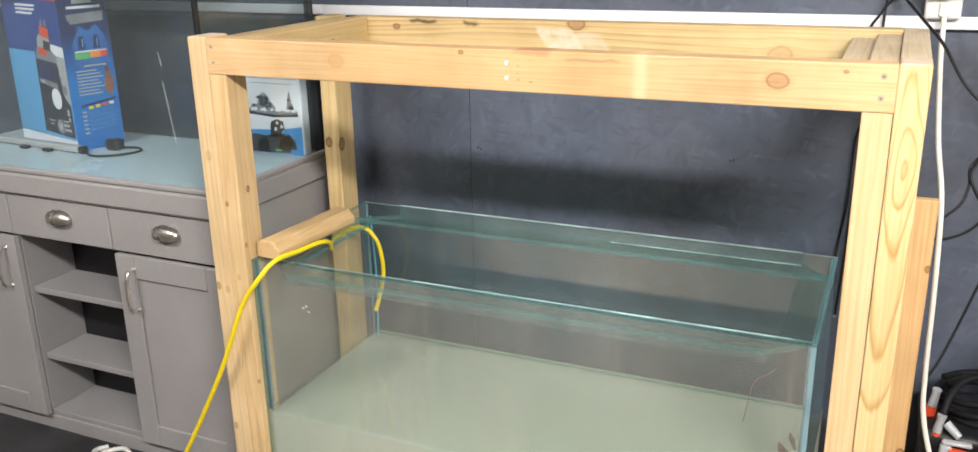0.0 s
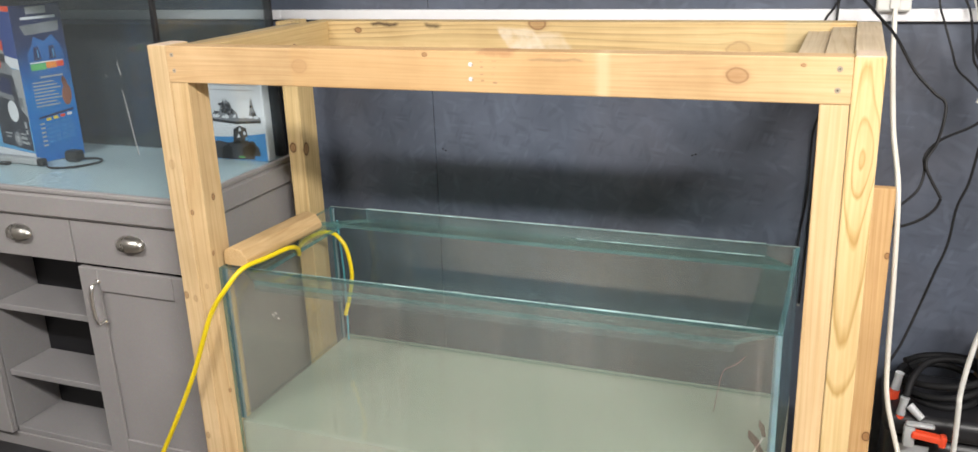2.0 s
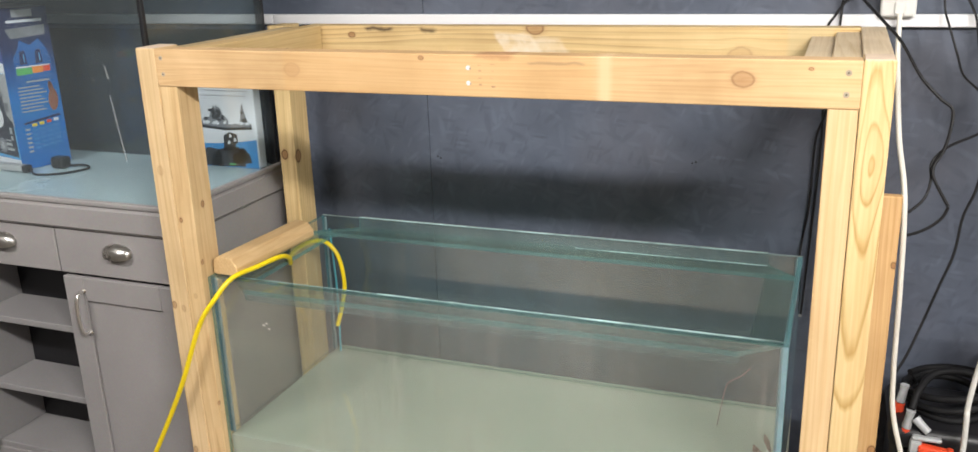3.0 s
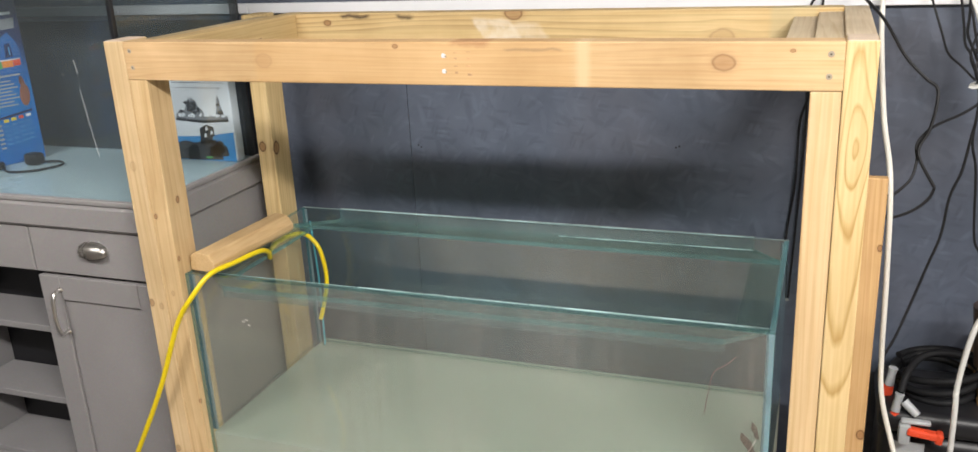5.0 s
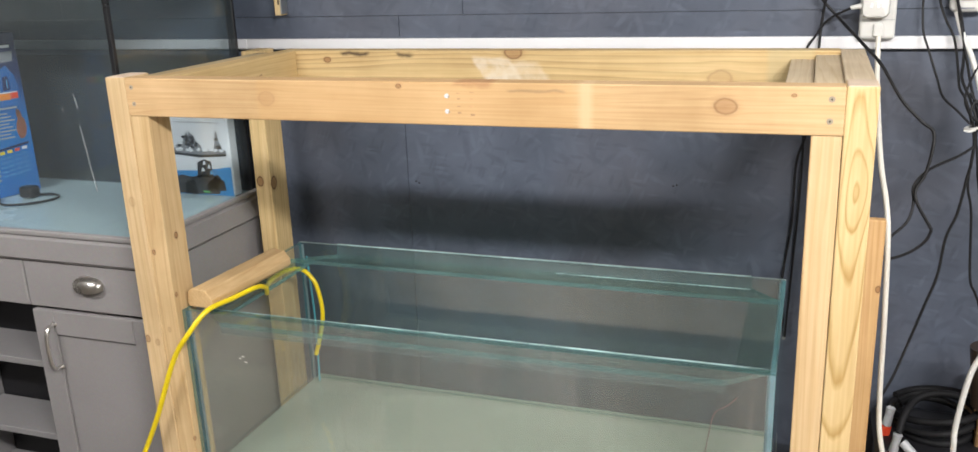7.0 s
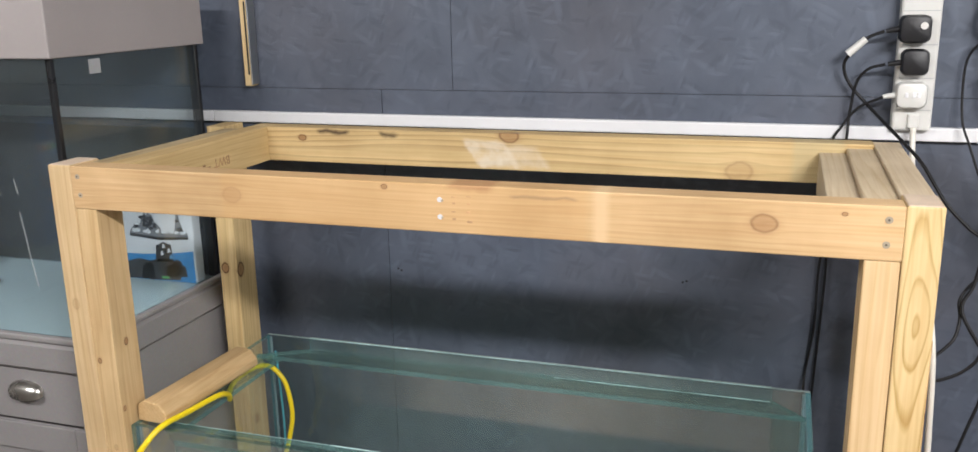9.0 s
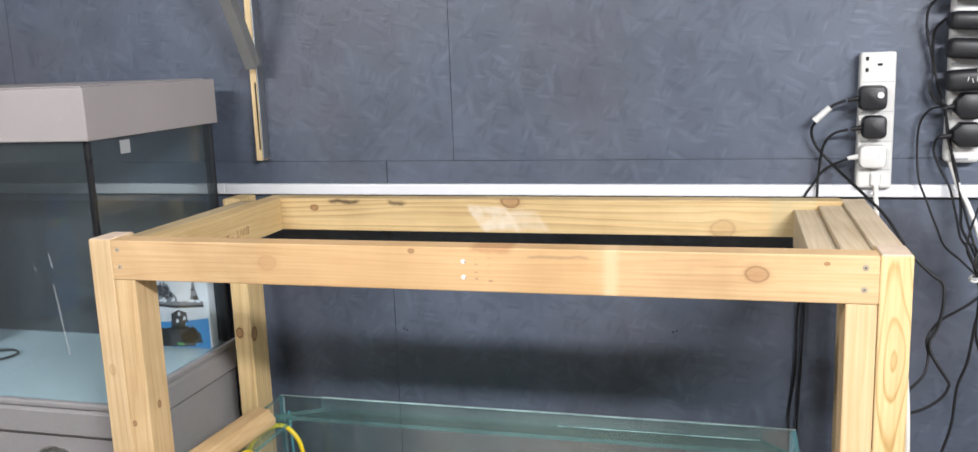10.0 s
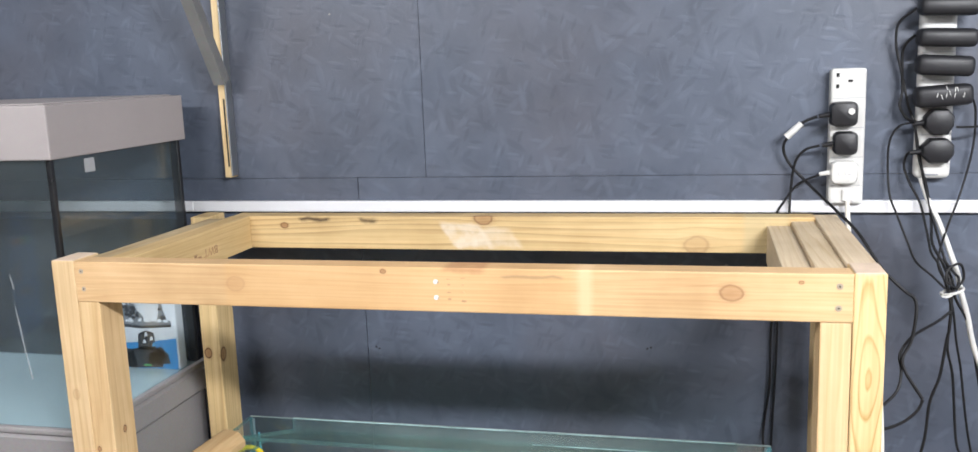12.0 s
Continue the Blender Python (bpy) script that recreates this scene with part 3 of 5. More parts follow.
timber("spacer_batten", 1.251, 1.298, 0.1, 0.503, 1.085, TOP - 0.017, wood("spacer_pine", "Y", (0.68, 0.56, 0.39), D2, 18, 7.2, grime=0.25, contrast=0.6))
# front posts
timber("front_post", -0.047, 0.0, 0.0, 0.075, 0.0, TOP + 0.001, wood("post_pine_a", "Z", (0.7, 0.52, 0.3), D1, 12, 1.7, [(-0.026, 0.002, 0.923, 0.008, 0.3), (-0.04, 0, 0.613, 0.006, 0.75), (-0.015, 0, 0.607, 0.006, 0.4), (-0.038, 0, 0.245, 0.006, 0.6)], contrast=0.55))
timber("front_post", 0.0, 0.0445, 0.002, 0.068, 0.0, 1.104, wood("post_pine_b", "Z", (0.68, 0.49, 0.265), D1, 13, 2.9, [(0.009, 0, 0.815, 0.0045, 0.85), (0.0445, 0.035, 0.845, 0.0055, 0.95), (0.0445, 0.01, 0.72, 0.004, 0.8), (0.0445, 0.004, 0.379, 0.004, 0.8), (0.02, 0, 0.64, 0.005, 0.35)], contrast=0.6))
timber("front_post", 1.345, 1.392, 0.0, 0.075, 0.0, TOP + 0.001, wood("post_pine_c", "Z", (0.72, 0.54, 0.28), (0.48, 0.31, 0.11), 22, 3.3, [(1.372, 0, 0.42, 0.004, 0.8), (1.365, 0, 0.385, 0.003, 0.8)], grime=0.12, contrast=1.3, stretch=0.3, center=(1.369, -0.004, 1.02)))
timber("front_post", 1.298, 1.344, 0.002, 0.068, 0.0, 1.104, wood("post_pine_d", "Z", (0.69, 0.5, 0.28), (0.56, 0.35, 0.16), 14, 4.1, [(1.300, 0, 0.37, 0.006, 0.8)], grime=0.12))
# back posts
timber("back_post", -0.047, 0.0, 0.475, 0.55, 0.0, TOP + 0.001, wood("post_pine_e", "Z", (0.66, 0.49, 0.25), (0.32, 0.19, 0.065), 15, 5.5, [(-0.032, 0.475, 0.85, 0.0095, 1.0), (0.0, 0.488, 0.846, 0.0125, 0.95), (0.0, 0.5, 0.46, 0.009, 0.7)], contrast=0.9))
timber("back_post", 1.345, 1.392, 0.475, 0.55, 0.0, 1.104, wood("post_pine_g", "Z", L2, D2, 17, 7.5))
# sawn ends of the posts
ENDGRAIN = worn("pale_end_grain", (0.62, 0.49, 0.37), 0.75, vary=0.15, scale=40, relief=0.2)
for x0, x1 in ((-0.0455, -0.0015), (1.3465, 1.3905)):
    timber("post_end", x0, x1, 0.0015, 0.0735, TOP - 0.001, TOP + 0.002, ENDGRAIN, "pale sawn end")
# lower rails that carry the shelf board
low_mat = wood("low_rail_pine", "X", L2, D2, 16, 8.5)
timber("low_rail", 0.047, 1.298, 0.002, 0.047, 0.02, 0.095, low_mat)
timber("low_rail", 0.047, 1.345, 0.503, 0.55, 0.02, 0.095, low_mat)
timber("shelf_board", 0.05, 1.295, 0.004, 0.548, 0.095, 0.113, low_mat)
# screws in the front rail
for x, z, r in ((0.015, 1.162, 0.0045), (0.017, 1.129, 0.0045), (1.325, 1.161, 0.005), (1.324, 1.127, 0.005)):
    s = part("screw", rod((x, -0.0008, z), (x, 0.006, z), r, seg=14), ZINC, stand, "countersunk zinc screw")
    part("screw_recess", rod((x, -0.0014, z), (x, -0.0004, z), r * 0.34, seg=6), RECESS, s)
for z in (1.156, 1.129):
    part("filler_spot", rod((0.692, -0.0009, z), (0.692, 0.004, z), 0.0042, seg=12), TRUNK, stand, "white filler spot")
    part("filler_spot", rod((0.696, -0.0012, z - 0.001), (0.696, 0.004, z - 0.001), 0.0018, seg=8), ZINC, stand)
# grade stamps: readable letters on the side rail, worn bars on the front rail


def letters(text, size, m, material, parent, name="stamp"):
    cu = bpy.data.curves.new(name, "FONT")
    cu.body, cu.size, cu.extrude = text, size, 0.0002
    tmp = bpy.data.objects.new(name, cu)
    me = bpy.data.meshes.new_from_object(tmp)
    bpy.data.objects.remove(tmp)
    bm = bmesh.new()
    bm.from_mesh(me)
    bmesh.ops.transform(bm, matrix=m, verts=bm.verts)
    return part(name, bm, material, parent)


FADED = worn("rubbed_stamp_ink", (0.5, 0.3, 0.15), 0.7, vary=0.4, scale=80)
STAMP = worn("faded_stamp_ink", (0.34, 0.19, 0.09), 0.7, vary=0.4, scale=80)
letters("BWT", 0.026, Matrix.Translation((0.0925, 0.348, 1.143)) @ Matrix(((0, 0, 1, 0), (-1, 0, 0, 0), (0, -1, 0, 0), (0, 0, 0, 1))), STAMP, stand)
for i, (y, w, h) in enumerate(((0.335, 0.012, 0.006), (0.318, 0.01, 0.012), (0.3, 0.014, 0.008), (0.28, 0.012, 0.009), (0.262, 0.008, 0.006), (0.24, 0.012, 0.005))):
    part("stamp_bar", box(0.0918, 0.0924, y - w - 0.055, y - 0.055, 1.126 + 0.003 * (i % 2), 1.126 + h, 0), STAMP, stand)
for i, (x, z, w, h) in enumerate(((0.711, 1.16, 0.007, 0.004), (0.712, 1.15, 0.005, 0.006), (0.711, 1.137, 0.006, 0.004), (0.712, 1.125, 0.006, 0.007), (0.735, 1.162, 0.008, 0.003),
                                  (0.736, 1.15, 0.005, 0.005), (0.734, 1.137, 0.007, 0.006), (0.736, 1.122, 0.008, 0.007))):
    part("stamp_bar", box(x, x + w, -0.0006, 0.0, z, z + h * 0.5, 0), FADED, stand)

# spare board leaning beside the stand
solo("spare_timber_board", box(1.394, 1.441, 0.29, 0.312, 0.0, 0.891, 0.002, 1), wood("spare_board_pine", "Z", (0.6, 0.38, 0.18), (0.42, 0.22, 0.07), 12, 9.1, [(1.437, 0.29, 0.755, 0.005, 0.95), (1.434, 0.29, 0.352, 0.008, 0.9)], grime=0.2),
             "orange-toned softwood board standing against the timber stand", "board")

# ---- empty glass tank in the stand ----
TX0, TX1, TY0, TY1, TZ0, TZ1, G = 0.046, 1.268, 0.018, 0.512, 0.284, 0.682, 0.010
solo("foam_mat", box(0.046, 1.268, 0.03, 0.545, 0.113, 0.284, 0.001), FOAM, "thick pale foam slab under the glass tank", "mat")
tank = thing("glass_tank", ((TX0 + TX1) / 2, (TY0 + TY1) / 2, TZ0), "large empty clear glass aquarium with green-tinted edges", "aquarium")


def pane(name, x0, x1, y0, y1, z0, z1, parent, glass=None, edge=None, label="", rim=None):
    """A sheet of glass: wide faces clear, narrow faces green."""
    bm = box(x0, x1, y0, y1, z0, z1, 0.0006)
    bm.normal_update()
    thin = min(range(3), key=lambda i: (x1 - x0, y1 - y0, z1 - z0)[i])
    for f in bm.faces:
        if abs(f.normal[thin]) < 0.9:
            f.material_index = 2 if f.normal.z > 0.9 else 0 if f.normal.z < -0.9 else 1
    ob = part(name, bm, [glass or GLASS, edge or EDGE, rim or edge or RIM], parent, label)
    ob.visible_shadow = False
    return ob


pane("base_pane", TX0, TX1, TY0 + G, TY1, TZ0, TZ0 + G, tank, edge=GLASS)
pane("front_pane", TX0, TX1, TY0, TY0 + G, 0.113, TZ1, tank, FRONTGLASS, rim=DARKRIM)
pane("back_pane", TX0, TX1, TY1 - G, TY1, TZ0 + G, TZ1, tank, BACKGLASS)
pane("side_pane", TX0, TX0 + G, TY0 + G, TY1 - G, TZ0 + G, TZ1, tank, SIDEGLASS, edge=JOINT, rim=EDGE2)
pane("side_pane", TX1 - G, TX1, TY0 + G, TY1 - G, TZ0 + G, TZ1, tank, edge=PALEJOINT, rim=EDGE2)
# brace ring, its outer corners cut off for hoses and cables
BZ0, BZ1 = 0.648, 0.658


def brace(points, name):
    m = Matrix.Translation((0, 0, BZ0))
    bm = plate(points, BZ1 - BZ0, m)
    bm.normal_update()
    for f in bm.faces:
        if abs(f.normal.z) < 0.9:
            f.material_index = 1
    ob = part(name, bm, [BRACE, EDGE2], tank, "green-edged bracing strip")
    ob.visible_shadow = False


IX0, IX1, IY0, IY1 = TX0 + G, TX1 - G, TY0 + G, TY1 - G
BW = 0.062
brace([(IX0 + 0.075, IY0), (IX1 - 0.075, IY0), (IX1 - 0.001, IY0 + BW), (IX0 + 0.001, IY0 + BW)], "brace_strip")
brace([(IX0 + 0.001, IY1 - BW), (IX1 - 0.001, IY1 - BW), (IX1 - 0.062, IY1), (IX0 + 0.108, IY1)], "brace_strip")
brace([(IX0, IY0 + BW + 0.001), (IX0 + BW, IY0 + BW + 0.001), (IX0 + BW, IY1 - BW - 0.001), (IX0, IY1 - BW - 0.001)], "brace_strip")
brace([(IX1 - BW, IY0 + BW + 0.001), (IX1, IY0 + BW + 0.001), (IX1, IY1 - BW - 0.001), (IX1 - BW, IY1 - BW - 0.001)], "brace_strip")
# doubled strips bonded under the braces, and a raised lip behind
pane("lip_strip", IX0 + 0.108, IX1 - 0.062, IY1 - 0.009, IY1 - 0.0005, BZ1 + 0.001, TZ1 + 0.006, tank, LIP, EDGE2, rim=RIM)
pane("front_bond_strip", IX0 + 0.075, IX1 - 0.075, IY0 + 0.0005, IY0 + 0.006, BZ0 - 0.016, BZ0 - 0.001, tank, LIP, EDGE2)
# pale rods along the polished edges paint their glints, thicker to the right
for x0, x1, y, z, r in ((IX0 + 0.004, 0.42, IY0 + BW, BZ1, 0.0007), (0.425, 0.8, IY0 + BW, BZ1, 0.0012), (0.803, IX1 - 0.004, IY0 + BW, BZ1, 0.0016), (IX0 + 0.11, IX1 - 0.064, IY1 - 0.009, TZ1 + 0.006, 0.0011), (0.75, IX1 - 0.064, IY1 - 0.011, BZ1 + 0.001, 0.0009)):
    part("edge_glint", rod((x0, y, z), (x1, y, z), r, seg=8), GLINT, tank, "pale rod imitating a glint on the glass edge", True)
part("edge_fleck", plate([(0.5, 0.0), (0.52, 0.003), (0.56, 0.0), (0.6, 0.004), (0.66, 0.001), (0.66, -0.002), (0.5, -0.002)], 0.0008, facing(0, IY0 + BW + 0.0015, BZ1 - 0.002)), GLINT, tank, "jagged glint painted on the glass edge")
# silicone beads in the corners
for x in (IX0 + 0.002, IX1 - 0.002):
    for y in (IY0 + 0.002, IY1 - 0.002):
        part("silicone_bead", rod((x, y, TZ0 + G), (x, y, TZ1 - 0.004), 0.0028, seg=8), CLEARSEAL, tank, "pale silicone bead")

block_m = Matrix.Translation((0.083, 0.034, 0.684)) @ pose(0, 0, 0, 0, 0, -3.6)
block_bm = plate([(-0.033, 0.0), (0.026, 0.0), (0.033, 0.008), (0.033, 0.02), (0.017, 0.04), (-0.016, 0.043), (-0.031, 0.034), (-0.034, 0.012)], 0.29, pose(0, 0, 0, 90, 0, 0) @ pose(0, 0, -0.29))
bmesh.ops.recalc_face_normals(block_bm, faces=block_bm.faces)
bmesh.ops.bevel(block_bm, geom=block_bm.edges[:], offset=0.0025, segments=2, profile=0.5, affect="EDGES")
bmesh.ops.transform(block_bm, matrix=block_m, verts=block_bm.verts)
solo("wooden_block", block_bm, wood("block_pine", "Y", (0.66, 0.46, 0.24), D1, 15, 2.2, contrast=0.35), "planed softwood offcut lying along the tank rim", "wood block")

# yellow hose over the tank rim, blue airline in the corner
cable("yellow_hose", [(0.105, 0.44, 0.396), (0.122, 0.44, 0.448), (0.136, 0.44, 0.516), (0.127, 0.44, 0.586), (0.107, 0.44, 0.618), (0.085, 0.437, 0.633), (0.066, 0.41, 0.638), (0.064, 0.35, 0.64), (0.08, 0.29, 0.64), (0.112, 0.24, 0.643), (0.134, 0.205, 0.672), (0.141, 0.16, 0.69), (0.13, 0.084, 0.691), (0.118, 0.01, 0.69),
                      (0.092, -0.026, 0.65), (0.045, -0.03, 0.583), (-0.022, -0.03, 0.437), (-0.09, -0.03, 0.31), (-0.176, -0.03, 0.163), (-0.255, -0.04, 0.035), (-0.36, -0.08, 0.012)], 0.0055, YELLOW,
      "bright yellow hose hanging over the tank rim", "hose", seg=12)
cable("blue_airline", [(0.083, 0.48, 0.298), (0.085, 0.482, 0.4), (0.086, 0.482, 0.5), (0.084, 0.478, 0.6), (0.083, 0.475, 0.655)], 0.0025, TEAL, "thin blue airline in the tank corner", "hose")

# dried drips and droplets on the front pane
DRIP = worn("dried_drip", (0.17, 0.13, 0.12), 0.6, vary=0.5, scale=60)
SCRATCH = worn("pale_scratch", (0.5, 0.5, 0.46), 0.5, vary=0.5, scale=60)
SMEAR = clear_glass("brown_dried_smear", (0.88, 0.82, 0.8), 0.1, 0.3, (0.34, 0.25, 0.23))
drips = thing("drip_marks", (1.17, TY0 - 0.001, 0.4), "brown dried drip marks on the tank front", "stain")
part("drip", tube([(x, TY0 - 0.0004, z) for x, z in [(1.205, 0.632), (1.19, 0.615), (1.168, 0.597), (1.16, 0.56), (1.153, 0.51)]], 0.0009, 6, 6), DRIP, drips)
part("scratch", tube([(x, TY0 - 0.0004, z) for x, z in [(1.245, 0.47), (1.226, 0.43), (1.2, 0.385), (1.16, 0.335), (1.12, 0.29)]], 0.0011, 6, 6), SCRATCH, drips, "pale scratch")
for u, v, a, b, lean in ((1.232, 0.46, 0.011, 0.026, -0.5), (1.243, 0.49, 0.006, 0.018, -0.3)):
    blot_line = [(u + p * math.cos(lean) - q * math.sin(-lean), v + q * math.cos(lean)) for p, q in ((a * math.cos(w) * (0.85 + 0.2 * math.sin(5 * w)), b * math.sin(w)) for w in (2 * math.pi * i / 20 for i in range(20)))]
    part("dried_smear", plate(blot_line, 0.0004, facing(0, TY0 - 0.0006 - 0.0004 * u, 0)), SMEAR, drips)
for x, z in ((0.178, 0.585), (0.192, 0.578), (0.186, 0.59)):
    part("droplet", rod((x, TY0 - 0.0012, z), (x + 0.006, TY0 - 0.0012, z - 0.002), 0.0012, 0.0007, 8), WHITE, drips)

# ---- painted cabinet ----
CX1, CY = -0.095, 0.108
CX0 = -0.828 - 0.375
cab = thing("aquarium_cabinet", ((CX0 + CX1) / 2, 0.33, 0), "taupe-grey painted cabinet with drawers, doors and open shelves", "cabinet")
B1, B2 = -0.457, -0.822           # bay divisions


def cabinet_board(name, x0, x1, y0, y1, z0, z1, material=None, label="", bev=0.0015):
    return part(name, box(x0, x1, y0, y1, z0, z1, bev), material or CABINET, cab, label)


cabinet_board("plinth", CX0, CX1, CY, 0.545, 0.0, 0.045)
cabinet_board("bottom_board", CX0 + 0.018, CX1 - 0.018, CY + 0.004, 0.54, 0.045, 0.063, CABINET_IN)
cabinet_board("side_panel", CX1 - 0.018, CX1, CY, 0.545, 0.045, 0.735)
cabinet_board("side_panel", CX0, CX0 + 0.018, CY, 0.545, 0.045, 0.735)
cabinet_board("back_panel", CX0 + 0.018, CX1 - 0.018, 0.532, 0.54, 0.063, 0.735, BLACK)
# added black board halfway back stands in for the shade inside the bay
cabinet_board("bay_shade_board", B2 + 0.001, B1 - 0.001, 0.268, 0.276, 0.064, 0.609, BLACK, "black board imitating the shade deep in the open bay")
for x in (B1 + 0.001, B2 - 0.019):
    cabinet_board("divider", x, x + 0.018, CY + 0.002, 0.53, 0.063, 0.61, CABINET_IN)
cabinet_board("drawer_rail", CX0 + 0.018, CX1 - 0.018, CY + 0.004, 0.53, 0.61, 0.622, CABINET_IN)
for z in (0.225, 0.432):
    cabinet_board("shelf", B2 + 0.001, B1 - 0.001, CY + 0.012, 0.266, z, z + 0.018, CABINET_IN, "open painted shelf")
# thick counter with a rounded edge
cabinet_board("counter", CX0 - 0.014, CX1 + 0.014, CY - 0.034, 0.552, 0.7355, 0.799, bev=0.008)

part("counter_rim", box(CX1 - 0.0015, CX1 + 0.013, CY - 0.033, 0.552, 0.799, 0.813, 0.004, 2), CABINET, cab)
part("counter_rim", box(CX0 - 0.013, CX1 - 0.0018, CY - 0.033, CY - 0.0175, 0.799, 0.813, 0.004, 2), CABINET, cab)


def cup_handle(x, z, parent):
    """A bulging cup pull: a quarter of an ellipsoid, open below."""
    bm = bmesh.new()
    n, k = 18, 8
    rows = []
    for j in range(k + 1):
        w = -0.35 + (math.pi / 2 + 0.35) * j / k
        row = []
        for i in range(n + 1):
            u = math.pi * (0.03 + 0.94 * i / n)
            row.append(bm.verts.new((x - 0.043 * math.cos(u), CY - 0.0205 - 0.024 * math.sin(u) ** 0.8 * math.cos(w), z - 0.008 + 0.027 * math.sin(u) ** 0.7 * math.sin(w))))
        rows.append(row)
    for a, b in zip(rows, rows[1:]):
        for i in range(n):
            bm.faces.new((a[i], a[i + 1], b[i + 1], b[i]))
    bmesh.ops.solidify(bm, geom=bm.faces[:], thickness=0.0016)
    return part("cup_handle", bm, STEEL, parent, "brushed metal cup handle", True)


def bar_handle(x, z0, z1, parent):
    y = CY - 0.02
    pts = [(x, y, z1), (x, y - 0.018, z1 - 0.003), (x, y - 0.027, z1 - 0.02), (x, y - 0.03, (z0 + z1) / 2), (x, y - 0.027, z0 + 0.02), (x, y - 0.018, z0 + 0.003), (x, y, z0)]
    bm = tube(pts, 0.0048, 10, 6)
    for z in (z0, z1):
        rod((x, y + 0.0005, z), (x, y - 0.004, z), 0.008, 0.006, 12, bm)
    return part("handle", bm, STEEL, parent, "bowed nickel bar handle", True)


for x0, x1, hx in ((B1 + 0.0015, CX1 - 0.001, -0.265), (B2 + 0.0015, B1 - 0.0015, -0.63), (CX0 + 0.001, B2 - 0.0015, -1.01)):
    d = cabinet_board("drawer_front", x0, x1, CY - 0.02, CY - 0.001, 0.617, 0.732, bev=0.002)
    cup_handle(hx, 0.688, d)


def panel_door(x0, x1, z0, z1, hx):
    """A framed door with a sunk panel."""
    w = 0.062
    d = cabinet_board("door", x0, x1, CY - 0.012, CY - 0.001, z0, z1, bev=0.0015)
    for a, b, c, e in ((x0, x0 + w, z0, z1), (x1 - w, x1, z0, z1), (x0 + w + 0.0005, x1 - w - 0.0005, z0, z0 + w), (x0 + w + 0.0005, x1 - w - 0.0005, z1 - w, z1)):
        part("door_stile", box(a, b, CY - 0.02, CY - 0.0122, c, e, 0.0018), CABINET, d)
    bar_handle(hx, 0.46, 0.572, d)
    return d


panel_door(B1 + 0.002, CX1 - 0.001, 0.052, 0.607, B1 + 0.062)
panel_door(CX0 + 0.001, B2 - 0.002, 0.052, 0.607, B2 - 0.042)

# ---- second tank with hood, standing on the cabinet ----
SX0, SX1, SY0, SY1, SZ0, SZ1 = CX0 + 0.01, -0.098, 0.092, 0.54, 0.799, 1.36
old = thing("hooded_aquarium", ((SX0 + SX1) / 2, (SY0 + SY1) / 2, SZ0), "empty glass aquarium with black seams and taupe hood", "aquarium")
part("base_board", box(SX0, SX1, SY0, SY1, SZ0, SZ0 + 0.008, 0.001), PALE, old, "pale blue base")
pane("front_pane", SX0, SX1, SY0, SY0 + 0.008, SZ0 + 0.008, SZ1, old, GLASS_OLD, SEAL)
pane("back_pane", SX0, SX1, SY1 - 0.008, SY1, SZ0 + 0.008, SZ1, old, GLASS_OLD, SEAL)
pane("side_pane", SX1 - 0.008, SX1, SY0 + 0.008, SY1 - 0.008, SZ0 + 0.008, SZ1, old, GLASS_OLD, SEAL)
pane("side_pane", SX0, SX0 + 0.008, SY0 + 0.008, SY1 - 0.008, SZ0 + 0.008, SZ1, old, GLASS_OLD, SEAL)
for x in (SX1, SX0):
    for y in (SY0, SY1):
        sx, sy = (-1 if x == SX1 else 1), (1 if y == SY0 else -1)
        part("corner_trim", box(min(x - sx * 0.001, x + sx * (0.011 if y == SY0 else 0.022)), max(x - sx * 0.001, x + sx * (0.011 if y == SY0 else 0.022)), min(y - sy * 0.001, y + sy * 0.011), max(y - sy * 0.001, y + sy * 0.011), SZ0 + 0.008, SZ1 - 0.001, 0.002), SEAL, old, "black corner trim")
hood = part("hood", box(SX0 - 0.01, SX1 + 0.011, SY0 - 0.011, SY1 + 0.012, 1.358, 1.463, 0.003, 2), HOOD, old, "taupe-grey hood")
part("hood_lid", box(SX0 + 0.01, SX1 - 0.008, SY0 + 0.008, SY1 - 0.005, 1.463, 1.466, 0.001), HOOD, hood)
part("sticker", box(-0.0979, -0.0972, 0.19, 0.222, 1.322, 1.35, 0), GREYP, old, "small pale grey sticker")
# thin pale streaks down the front pane
for x0, z0, x1, z1 in ((-0.236, 1.13, -0.231, 1.1), (-0.233, 1.064, -0.225, 0.998), (-0.225, 0.997, -0.214, 0.913), (-0.275, 1.1, -0.272, 1.094)):
    part("pale_streak", plate([(x0 + 0.013, z0), (x0 + 0.016, z0), (x1 + 0.0175, z1), (x1 + 0.013, z1)], 0.0004, facing(0, SY0 - 0.0008, 0)), STREAKFILM, old, "thin pale streak on the glass")
part("back_film", box(SX0 + 0.012, SX1 - 0.012, SY1 + 0.001, SY1 + 0.002, SZ0 + 0.01, 1.165, 0), BLACK, old, "dark film on the back pane")


def bars(parent, m, rows, material, name="print_bar", thick=0.0005):
    for u0, u1, v0, v1 in rows:
        part(name, plate([(u0, v0), (u1, v0), (u1, v1), (u0, v1)], thick, m), material, parent)


